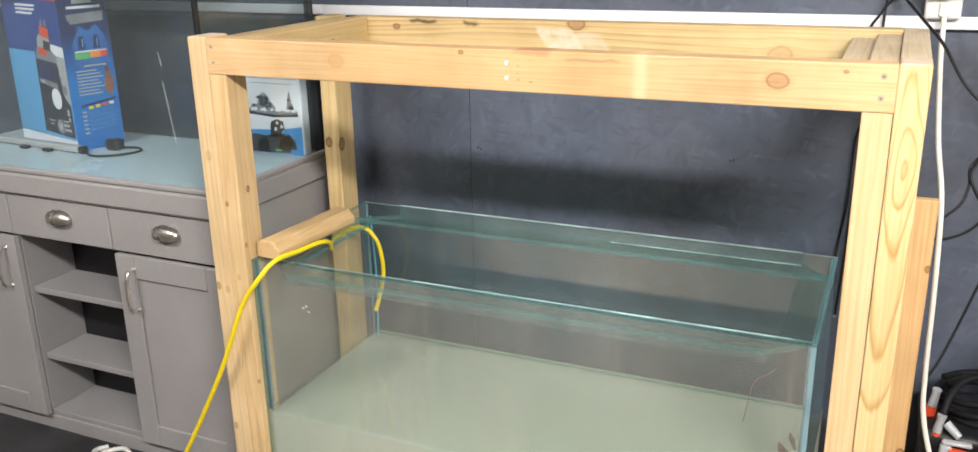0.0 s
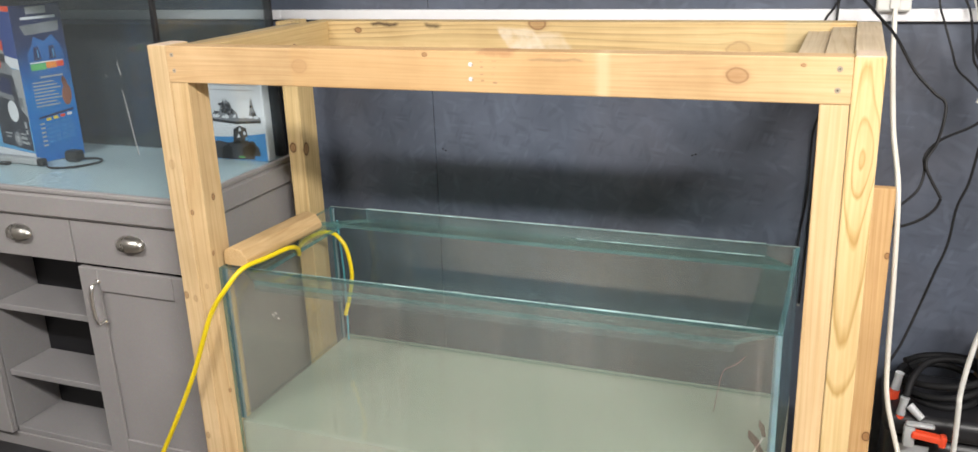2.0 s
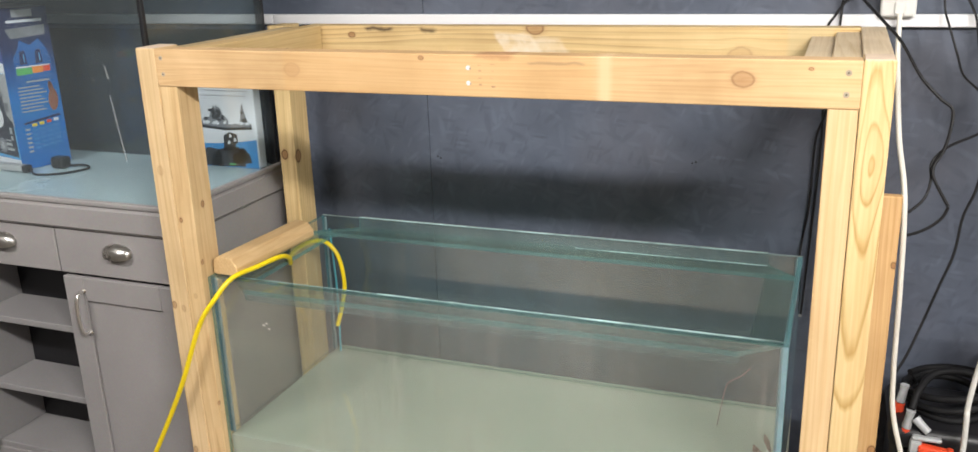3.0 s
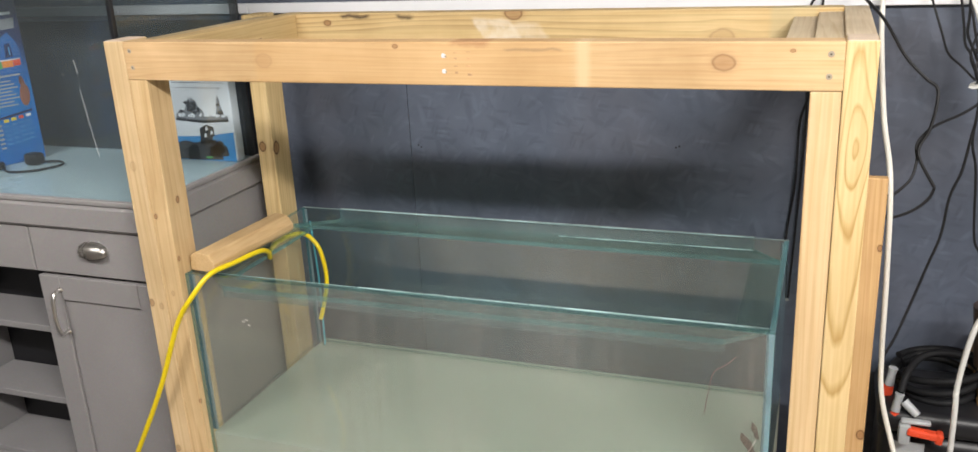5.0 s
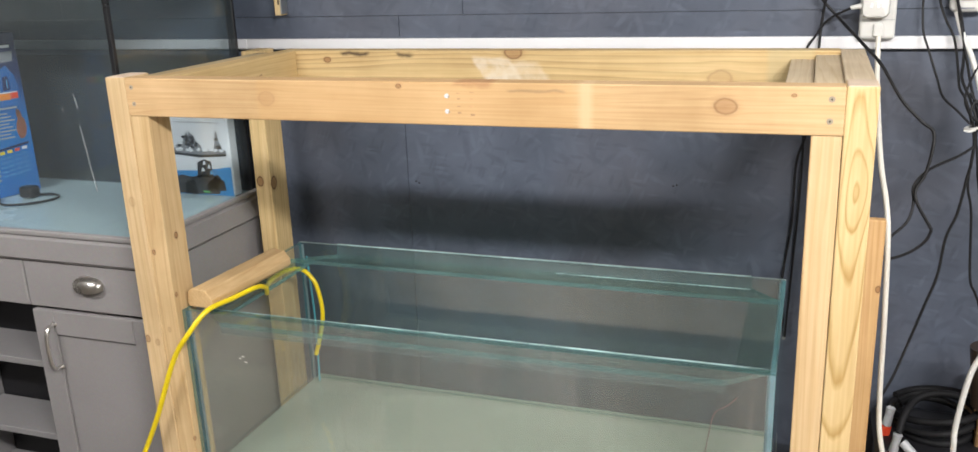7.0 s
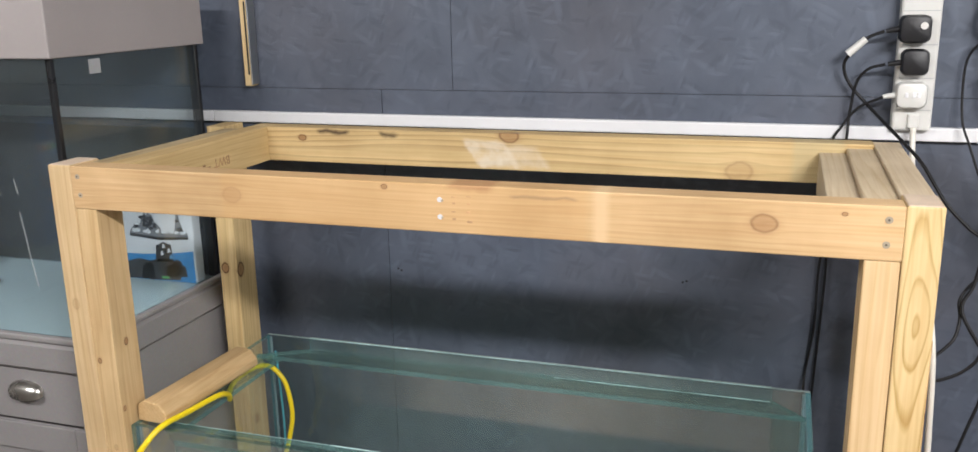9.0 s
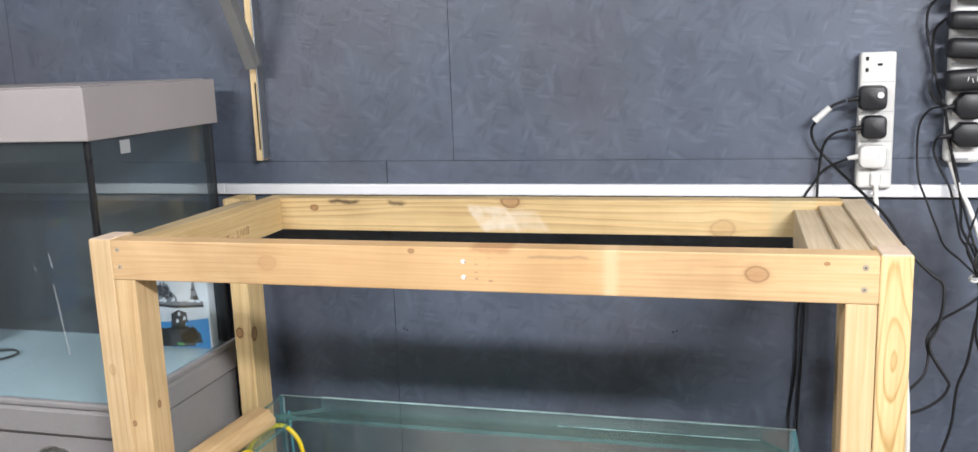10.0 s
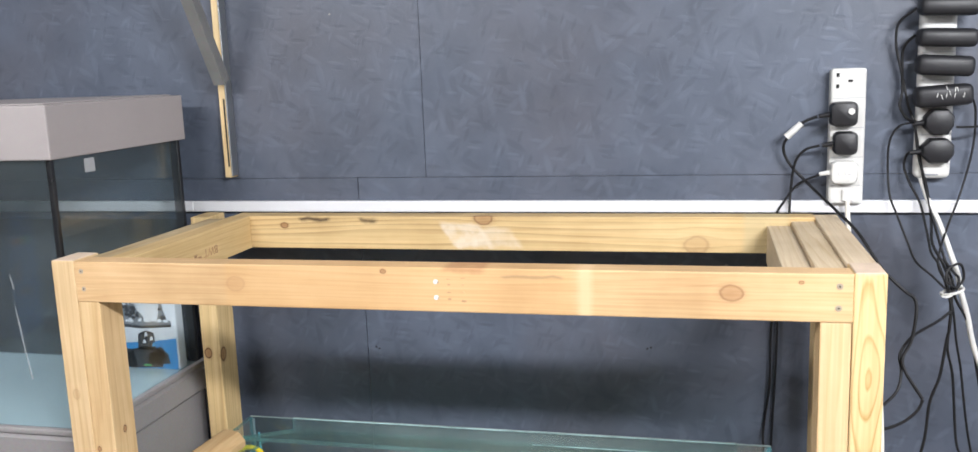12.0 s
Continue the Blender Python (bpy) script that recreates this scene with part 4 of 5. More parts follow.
def ellipse(u, v, a, b, n=20, turn=0.0):
    c, s = math.cos(turn), math.sin(turn)
    return [(u + a * math.cos(q) * c - b * math.sin(q) * s, v + a * math.cos(q) * s + b * math.sin(q) * c) for q in (2 * math.pi * i / n for i in range(n))]


# ---- filter carton inside the hooded tank ----
BZ = SZ0 + 0.009
carton = thing("filter_carton", (-0.86, 0.38, BZ), "blue and black printed cardboard carton of an aquarium filter", "box")
tilt = -15.0
corner = Matrix.Translation((-0.747, 0.286, BZ)) @ pose(0, 0, 0, 0, 0, tilt)
W, Dp, Hc = 0.33, 0.142, 0.43
part("carton_body", box(-W, 0, 0, Dp, 0, Hc, 0.003, 2, m=corner), [CARTONBLUE], carton)
fm = corner @ pose(-W, -0.0004, 0, 90, 0, 0)                       # front: u to the right, v up
sm_ = corner @ Matrix(((0, 0, 1, 0.0004), (Dp / 0.165, 0, 0, 0), (0, 1, 0, 0), (0, 0, 0, 1)))   # side
fm1, fm2, fm3 = (fm @ Matrix.Translation((0, 0, q)) for q in (0.0006, 0.0012, 0.0018))


def printed(points, m, material, name="print_panel"):
    return part(name, plate(points, 0.0004, m), material, carton)


printed([(0.0, 0.03), (W, 0.03), (W, 0.27), (0.0, 0.27)], fm, SKY)
printed([(0.0, 0.271), (W, 0.271), (W, 0.415), (0.0, 0.415)], fm, ROYAL)
printed([(0.0, 0.0), (W, 0.0), (W, 0.029), (0.0, 0.029)], fm, CARD)
bars(carton, fm, [(0.0, W, 0.4155, 0.43)], RED, "red_band")
bars(carton, fm1, [(0.09, 0.205, 0.396, 0.402), (0.09, 0.2, 0.385, 0.391), (0.09, 0.185, 0.374, 0.38)], CARD)
printed([(0.24, 0.27), (W, 0.262), (W, 0.29), (0.24, 0.3)], fm1, CARD)
printed([(0.262, 0.12), (W, 0.12), (W, 0.262), (0.262, 0.262)], fm1, GREYP)
# the filter: body, window, cap, taps, badge
printed([(0.155, 0.042), (0.326, 0.036), (0.326, 0.13), (0.3, 0.15), (0.286, 0.238), (0.272, 0.258), (0.166, 0.27)], fm2, FILTERBODY, "filter_picture")
printed([(0.166, 0.252), (0.284, 0.244), (0.29, 0.262), (0.262, 0.28), (0.18, 0.284)], fm2 @ Matrix.Translation((0, 0, 0.0002)), GREYINK, "filter_picture_detail")
printed([(0.172, 0.198), (0.264, 0.188), (0.266, 0.232), (0.17, 0.246)], fm3, NAVY, "filter_picture_detail")
printed([(0.168, 0.183), (0.27, 0.172), (0.272, 0.187), (0.17, 0.197)], fm3, GREYINK, "filter_picture_detail")
printed([(0.19, 0.284), (0.255, 0.278), (0.262, 0.305), (0.25, 0.326), (0.205, 0.322), (0.188, 0.305)], fm2, GREYP, "filter_picture_detail")
printed([(0.222, 0.282), (0.26, 0.276), (0.266, 0.3), (0.228, 0.306)], fm3, INK, "filter_picture_detail")
printed([(0.214, 0.318), (0.262, 0.31), (0.264, 0.338), (0.216, 0.346)], fm3, RED, "filter_picture_detail")
for u in (0.224, 0.247):
    printed([(u, 0.345), (u + 0.012, 0.344), (u + 0.012, 0.362), (u, 0.363)], fm3, GREYINK, "filter_picture_detail")
printed([(0.19, 0.268), (0.232, 0.262), (0.238, 0.28), (0.196, 0.286)], fm3, RED, "filter_picture_detail")
printed(ellipse(0.253, 0.143, 0.027, 0.03), fm3, CARD, "filter_picture_detail")
printed(ellipse(0.252, 0.064, 0.02, 0.021), fm3, GREYINK, "filter_picture_detail")
printed(ellipse(0.252, 0.064, 0.009, 0.01), fm3 @ Matrix.Translation((0, 0, 0.0003)), GREYP, "filter_picture_detail")
bars(carton, fm3, [(0.177, 0.2, 0.184, 0.192), (0.185, 0.222, 0.075, 0.079), (0.19, 0.215, 0.065, 0.069), (0.272, 0.302, 0.066, 0.074), (0.274, 0.31, 0.053, 0.06), (0.272, 0.3, 0.079, 0.083), (0.302, 0.314, 0.1, 0.118), (0.304, 0.314, 0.083, 0.095)], GREYP)
bars(carton, fm3, [(0.286, 0.3, 0.2, 0.21), (0.296, 0.318, 0.16, 0.185)], GREYINK)
# side of the carton: bottles, colour scale, text rows, table
sd, sd2, sd3 = (sm_ @ Matrix.Translation((0, 0, q)) for q in (0.0004, 0.0009, 0.0014))
bars(carton, sd, [(0.05, 0.115, 0.405, 0.424)], GREYP)
bars(carton, sd, [(0.03, 0.143, 0.391, 0.398)], CARD)
printed([(0.022, 0.376), (0.15, 0.382), (0.145, 0.355), (0.035, 0.35)], sd, GREYINK)
printed([(0.03, 0.24), (0.032, 0.3), (0.05, 0.322), (0.06, 0.345), (0.09, 0.33), (0.12, 0.346), (0.142, 0.318), (0.15, 0.29), (0.15, 0.24)], sd, BOTTLEBLUE)
for u in (0.062, 0.112):
    printed([(u - 0.012, 0.28), (u + 0.012, 0.282), (u + 0.008, 0.318), (u - 0.008, 0.316)], sd2, NAVY)
    bars(carton, sd3, [(u + 0.002, u + 0.005, 0.287, 0.308)], SKY)
bars(carton, sd2, [(0.035, 0.085, 0.254, 0.272)], GREENINK)
bars(carton, sd2, [(0.086, 0.12, 0.256, 0.274)], ORANGEINK)
bars(carton, sd2, [(0.121, 0.144, 0.258, 0.276)], RED)
bars(carton, sd2, [(0.036, 0.143, 0.273, 0.2765)], CARD)
bars(carton, sd, [(0.06, 0.135, 0.232, 0.2365)] + [(0.03, 0.1 + 0.01 * (i % 3), 0.219 - 0.0092 * i, 0.2225 - 0.0092 * i) for i in range(8)], GREYP)
printed(ellipse(0.137, 0.178, 0.016, 0.03, 16, -0.1), sd, FISHBROWN)
printed(ellipse(0.135, 0.212, 0.008, 0.018, 12, 0.2), sd2, FISHBROWN)
printed([(0.03, 0.127), (0.15, 0.139), (0.15, 0.133), (0.03, 0.121)], sd2, NAVY)
for i, mt in enumerate((YELLOWINK, YELLOWINK, RED, CARD)):
    bars(carton, sd2, [(0.054 + 0.024 * i, 0.07 + 0.024 * i, 0.114 + 0.002 * i, 0.122 + 0.002 * i)], mt)
bars(carton, sd2, [(0.052 + 0.024 * i, 0.07 + 0.024 * i, 0.1 + 0.002 * i - 0.012 * j, 0.106 + 0.002 * i - 0.012 * j) for i in range(4) for j in range(5)], TABLEBLUE)
bars(carton, sd2, [(0.03, 0.045, 0.105 - 0.012 * j, 0.11 - 0.012 * j) for j in range(6)], GREYP)

# white carton with printed rocks behind the side pane
pc = thing("rock_print_carton", (-0.205, 0.484, BZ), "white printed carton with rock picture and blue wave", "box")
PX0, PX1, PY = -0.302, -0.107, 0.468
part("carton_body", box(PX0, PX1, PY, PY + 0.032, BZ, 1.045, 0.004, 2), CARD, pc)
pm = facing(PX0, PY - 0.0004, BZ)
Wp = PX1 - PX0
rng = random.Random(5)
wave = [(0.0, 0.0), (Wp - 0.004, 0.0)] + [(Wp - 0.004 - (Wp - 0.004) * i / 12, 0.062 + 0.016 * ((12 - i) / 12) ** 2) for i in range(13)]
part("blue_wave_print", plate(wave, 0.0004, pm), WAVEBLUE, pc)
rocks = []
for i in range(37):
    u = 0.022 + 0.158 * i / 36
    peak = 0.052 * max(0, 1 - abs(u - 0.075) / 0.034) ** 0.8 + 0.05 * max(0, 1 - abs(u - 0.157) / 0.013) + 0.012 * max(0, 1 - abs(u - 0.035) / 0.012)
    rocks.append((u, 0.122 + peak * (0.7 + 0.5 * rng.random())))
part("rock_print", plate([(0.018, 0.108), (0.1, 0.102), (0.182, 0.108)] + rocks[::-1], 0.0005, pm), GREYINK, pc)
pm2 = pm @ Matrix.Translation((0, 0, 0.0006))
part("rock_print_base", plate([(0.018, 0.106), (0.1, 0.1), (0.182, 0.106), (0.18, 0.112), (0.1, 0.107), (0.02, 0.113)], 0.0003, pm2), INK, pc)
for i in range(46):
    # dark crags above, white boulders along the foot
    low = i % 2
    u = 0.028 + 0.145 * rng.random() if low else rng.choice((0.062, 0.075, 0.085, 0.157, 0.035)) + 0.016 * (rng.random() - 0.5)
    v = 0.118 + 0.006 * rng.random() if low else 0.126 + (0.03 if u > 0.05 else 0.006) * rng.random()
    k = 0.0045 if low else 0.0055
    part("rock_print_patch", plate([(u + k * (0.5 + rng.random()) * math.cos(q), v + k * (0.5 + 0.8 * rng.random()) * math.sin(q)) for q in (0, 1, 2, 3.1, 4.2, 5.3)], 0.0003 + 0.00001 * i, pm2), CARD if low else INK, pc)
bars(pc, pm2, [(0.02, 0.18, 0.205, 0.2065), (0.03, 0.17, 0.192, 0.1935)], GREYINK)
for a, b, c, e in ((0.0, 0.075, 0.0, 0.046), (0.128, 0.16, 0.02, 0.05), (0.06, 0.15, 0.0, 0.05), (0.085, 0.135, 0.045, 0.09), (0.11, 0.17, 0.01, 0.04), (0.04, 0.08, 0.0, 0.035)):
    part("pump_print", plate([(a, c), (b, c + 0.004), (b - 0.004, e), ((a + b) / 2, e + 0.006), (a + 0.004, e - 0.004)], 0.0003, pm2), INK, pc)
pm3 = pm @ Matrix.Translation((0, 0, 0.001))
for u, v in ((0.1, 0.062), (0.12, 0.07), (0.106, 0.08), (0.125, 0.055)):
    part("pump_print", plate([(u, v), (u + 0.01, v + 0.003), (u + 0.006, v + 0.012), (u + 0.002, v + 0.01)], 0.0002, pm3), CARD if v > 0.06 else SKY, pc)
bars(pc, pm3, [(0.098, 0.118, 0.006, 0.011)], GREENINK)

# light bar and lead lying in front of the carton
bar = thing("light_bar", (-0.93, 0.265, BZ), "slim pale grey aquarium light bar lying in the tank", "light bar")
bm_ = Matrix.Translation((-0.725, 0.272, BZ)) @ pose(0, 0, 0, 0, 0, tilt * 0.3)
part("bar_body", box(-0.44, 0, -0.012, 0.012, 0.003, 0.022, 0.005, 2, m=bm_), GREYP, bar)
part("end_cap", box(0.0005, 0.02, -0.011, 0.011, 0.002, 0.022, 0.004, 2, m=bm_), BLACK, bar)
for u in (-0.1, -0.2):
    part("foot", box(u - 0.03, u, -0.03, -0.012, 0.0, 0.008, 0.002, 1, m=bm_), BLACK, bar)
cable("black_lead", [(-0.705, 0.272, BZ + 0.008), (-0.66, 0.25, BZ + 0.004), (-0.6, 0.28, BZ + 0.004), (-0.575, 0.34, BZ + 0.004), (-0.61, 0.37, BZ + 0.004), (-0.65, 0.35, BZ + 0.006)], 0.003, RUBBER, "black lead curled on the tank floor")
solo("black_plug", box(-0.69, -0.645, 0.325, 0.36, BZ, BZ + 0.032, 0.008, 2), BLACK, "black moulded plug on the tank floor", "plug")

# white cord loop on the floor by the cabinet
cable("cord_loop", [(-0.47, -0.2, 0.009), (-0.52, -0.08, 0.009), (-0.575, 0.03, 0.009), (-0.545, 0.085, 0.01), (-0.505, 0.078, 0.01), (-0.495, 0.045, 0.01), (-0.53, 0.012, 0.011), (-0.575, 0.02, 0.016), (-0.6, 0.05, 0.012), (-0.585, 0.08, 0.01)], 0.007, WHITE,
      "white cord looped on the dark floor", "cord", seg=10)

# ---- shelf bracket on the wall ----
bracket = thing("shelf_bracket", (-0.01, WY, 1.26), "wooden wall batten with grey painted diagonal shelf strut", "bracket")
part("batten", box(-0.018, 0.0, 0.6, WY, 1.258, 2.1, 0.002), wood("batten_pine", "Z", (0.74, 0.58, 0.33), D1, 16, 3.7), bracket)
part("metal_angle", box(0.0004, 0.0035, 0.5985, WY, 1.262, 2.1, 0.0008), GREYMETAL, bracket, "dull galvanised angle")
part("groove", box(-0.0065, -0.0025, 0.5992, 0.602, 1.285, 1.45, 0), DARKHOLE, bracket, "dark groove in the batten")
dgl = Matrix.Translation((0.0055, 0.568, 1.482)) @ pose(0, 0, 0, 30.5, 0, 0)
part("strut", box(-0.0145, 0.0145, 0.0, 0.03, 0.0, 0.72, 0.0015, 2, m=dgl), STRUTPAINT, bracket, "satin grey diagonal strut")

# ---- power strips ----


def plug(name, x, z, material, label, shape, y0, w=0.05, h=0.05, d=0.03):
    """A moulded three-pin plug seen from its back."""
    p = thing(name, (x, y0, z), label, "plug")
    if shape == "round":
        out = [(x + a, z + b) for a, b in ellipse(0, 0, w / 2, h / 2, 22)]
    elif shape == "hex":
        out = [(x + w / 2 * a, z + h / 2 * b) for a, b in ((-1, -0.35), (-0.45, -1), (0.6, -1), (1, -0.3), (1, 0.45), (0.55, 1), (-0.5, 1), (-1, 0.4))]
    else:
        out = []
        for cx, cz, q0 in ((1, 1, 0), (-1, 1, 90), (-1, -1, 180), (1, -1, 270)):
            for k in range(5):
                q = radians(q0 + 22.5 * k)
                out.append((x + cx * (w / 2 - 0.012) + 0.012 * math.cos(q), z + cz * (h / 2 - 0.012) + 0.012 * math.sin(q)))
    bm = bmesh.new()
    rings = []
    for dy, s in ((0, 1.0), (-d * 0.7, 1.0), (-d * 0.95, 0.9), (-d, 0.8)):
        rings.append([bm.verts.new((x + (a - x) * s, y0 + dy, z + (b - z) * s)) for a, b in out])
    n = len(out)
    for ra, rb in zip(rings, rings[1:]):
        for i in range(n):
            bm.faces.new((ra[i], ra[(i + 1) % n], rb[(i + 1) % n], rb[i]))
    bm.faces.new(rings[0][::-1])
    bm.faces.new(rings[-1])
    part("plug_body", bm, material, p, smooth=True)
    part("strain_relief", rod((x - w * 0.45, y0 - d * 0.45, z), (x - w * 0.45 - 0.024, y0 - d * 0.45, z - 0.004), 0.006, 0.004, 10), material, p, smooth=True)
    return p


P1X0, P1X1, P1Z0, P1Z1, PF = 1.379, 1.448, 1.193, 1.474, 0.595
strip = thing("power_strip", ((P1X0 + P1X1) / 2, WY, P1Z0), "white four-gang extension socket fixed upright on the wall", "power strip", "extension sockets")
part("housing", box(P1X0, P1X1, PF, WY, P1Z0, P1Z1, 0.006, 3), WHITE, strip)
for z in (1.413, 1.352, 1.291, 1.232):
    part("socket_line", box(P1X0 + 0.004, P1X1 - 0.003, PF - 0.0006, PF + 0.001, z, z + 0.0012, 0), GREYP, strip)
for x, z, w, h in ((1.389, 1.457, 0.006, 0.008), (1.389, 1.434, 0.006, 0.008), (1.412, 1.446, 0.009, 0.005)):
    part("socket_slot", box(x, x + w, PF - 0.0008, PF + 0.002, z, z + h, 0), DARKHOLE, strip)
part("cord_entry", box(1.406, 1.426, PF - 0.006, PF, 1.199, 1.226, 0.003, 2), WHITE, strip)
p1 = plug("black_plug", 1.403, 1.382, BLACK, "black moulded plug with white dot in socket", "square", PF - 0.001, 0.054, 0.05)
part("white_dot", rod((1.416, PF - 0.034, 1.388), (1.416, PF - 0.028, 1.388), 0.0065, seg=16), WHITE, p1, "white dot")
plug("black_plug", 1.408, 1.322, BLACK, "square black moulded plug in the power strip", "square", PF - 0.001, 0.047, 0.048)
p3 = plug("white_plug", 1.407, 1.262, WHITE, "white rounded plug in the power strip", "square", PF - 0.001, 0.054, 0.048, 0.026)
for x in (1.395, 1.408, 1.416):
    part("raised_mark", box(x, x + 0.006, PF - 0.0285, PF - 0.026, 1.258, 1.268, 0.001), TRUNK, p3)

P2X0, P2X1, P2Z0, P2Z1 = 1.546, 1.614, 1.245, 1.72
strip2 = thing("power_strip", (1.58, WY, P2Z0), "white six-gang extension socket crowded with black adaptors", "power strip", "extension sockets")
part("housing", box(P2X0, P2X1, PF, WY, P2Z0, P2Z1, 0.012, 4), WHITE, strip2)
part("rating_bar", box(1.565, 1.59, PF - 0.0005, PF + 0.001, 1.252, 1.255, 0), GREYINK, strip2)
for z in (1.275, 1.335, 1.39, 1.445, 1.5, 1.555, 1.615):
    part("socket_line", box(P2X0 + 0.003, P2X1 - 0.003, PF - 0.0006, PF + 0.001, z, z + 0.0012, 0), GREYP, strip2)
plug("black_plug", 1.583, 1.304, BLACK, "angular black plug in the crowded power strip", "hex", PF - 0.001, 0.06, 0.05, 0.03)
plug("black_plug", 1.583, 1.362, BLACK, "angular black plug in the crowded power strip", "hex", PF - 0.001, 0.055, 0.052, 0.03)


def adaptor(x, z, w, h, d, lean, label):
    a = thing("power_adaptor", (x, PF, z), label, "adaptor", "black power adaptors")
    m = Matrix.Translation((x, PF - 0.001, z)) @ pose(0, 0, 0, 0, lean, 0)
    part("adaptor_body", box(-w / 2, w / 2, -d, 0, -h / 2, h / 2, 0.012, 3, m=m), BLACK, a, smooth=True)
    return a, m


a4, m4 = adaptor(1.586, 1.415, 0.105, 0.042, 0.05, -3, "black power adaptor with white handwriting marks")
for i, (u, v, w, h) in enumerate(((-0.016, -0.006, 0.005, 0.009), (-0.008, -0.004, 0.005, 0.009), (0.0, -0.003, 0.005, 0.009), (0.008, -0.001, 0.004, 0.009), (0.015, 0.0, 0.005, 0.009), (0.023, 0.002, 0.004, 0.009), (0.031, 0.003, 0.005, 0.01), (0.005, 0.011, 0.005, 0.008), (0.013, 0.012, 0.006, 0.008))):
    part("handwriting_bar", box(u, u + w * 0.22, -0.0506, -0.0495, v, v + h, 0, m=m4 @ pose(0, 0, 0, 0, 14 * (-1) ** i, 0)), WHITE, a4)
adaptor(1.586, 1.474, 0.105, 0.04, 0.05, 4, "black power adaptor in the crowded power strip")
adaptor(1.588, 1.528, 0.108, 0.036, 0.052, 3, "black power adaptor in the crowded power strip")
adaptor(1.59, 1.588, 0.11, 0.036, 0.05, 2, "black power adaptor in the crowded power strip")
adaptor(1.59, 1.65, 0.11, 0.038, 0.05, -2, "black power adaptor in the crowded power strip")

# ---- leads on the wall ----
CW = WY - 0.012
LEAD = "thin black lead hanging down the wall"
plug_lead = cable("black_lead", [(1.352, 0.582, 1.378), (1.325, 0.585, 1.366), (1.3, 0.59, 1.34), (1.288, 0.6, 1.315), (1.3, 0.605, 1.28), (1.34, 0.595, 1.235), (1.387, 0.5, 1.191), (1.419, 0.45, 1.158), (1.457, 0.41, 1.098), (1.494, 0.4, 1.059), (1.516, 0.4, 1.04), (1.517, 0.39, 1.009), (1.508, 0.38, 0.963), (1.493, 0.37, 0.934), (1.497, 0.36, 0.909), (1.522, 0.33, 0.868)], 0.0031, RUBBER, "black lead looping from plug down beside the stand")
cable("black_lead", [(1.5225, 0.33, 0.867), (1.514, 0.33, 0.845), (1.491, 0.33, 0.822), (1.459, 0.33, 0.806), (1.44, 0.33, 0.808), (1.435, 0.33, 0.822), (1.45, 0.34, 0.841), (1.481, 0.35, 0.874), (1.491, 0.368, 0.907), (1.489, 0.379, 0.933), (1.5, 0.392, 0.952), (1.524, 0.42, 0.966), (1.571, 0.46, 0.981), (1.6, 0.48, 0.997)], 0.0028, RUBBER, "black lead hanging in a loop beside the stand")
part("lead_joint", rod((1.292, 0.586, 1.336), (1.322, 0.586, 1.364), 0.0075, 0.0065, 12), WHITE, plug_lead, "white inline joint", True)
cable("black_lead", [(1.358, 0.582, 1.318), (1.33, 0.59, 1.308), (1.312, 0.6, 1.28), (1.305, 0.608, 1.22), (1.302, 0.6, 1.16), (1.29, 0.605, 1.0), (1.272, CW, 0.92), (1.27, CW, 0.78), (1.258, CW, 0.66), (1.26, 0.52, 0.58), (1.25, 0.49, 0.35)], 0.0028, RUBBER, LEAD)
cable("black_lead", [(1.36, 0.58, 1.258), (1.32, 0.6, 1.235), (1.295, 0.608, 1.2), (1.275, 0.608, 1.15), (1.282, CW, 1.0), (1.284, CW, 0.88), (1.278, CW, 0.7), (1.27, CW, 0.5)], 0.0026, RUBBER, LEAD)
cable("ivory_lead", [(1.417, 0.59, 1.2), (1.418, 0.585, 1.17), (1.42, 0.55, 1.11), (1.43, 0.42, 0.98), (1.446, 0.33, 0.878), (1.455, 0.32, 0.7), (1.461, 0.325, 0.517), (1.47, 0.325, 0.42), (1.504, 0.32, 0.294), (1.55, 0.31, 0.12), (1.6, 0.28, 0.008)], 0.0052, IVORY, "ivory mains lead hanging beside the stand", seg=10)
cable("white_lead", [(1.559, 0.6, 1.247), (1.574, 0.592, 1.2), (1.591, 0.575, 1.161), (1.606, 0.55, 1.112), (1.616, 0.515, 1.067), (1.62, 0.5, 1.035), (1.635, 0.5, 0.983), (1.652, 0.5, 0.912), (1.69, 0.48, 0.8), (1.68, 0.42, 0.7), (1.645, 0.36, 0.63), (1.622, 0.34, 0.588), (1.609, 0.33, 0.526), (1.601, 0.32, 0.461), (1.601, 0.31, 0.411), (1.605, 0.3, 0.1), (1.62, 0.28, 0.009)], 0.0055, WHITE, "white mains lead hanging down the wall", seg=10)
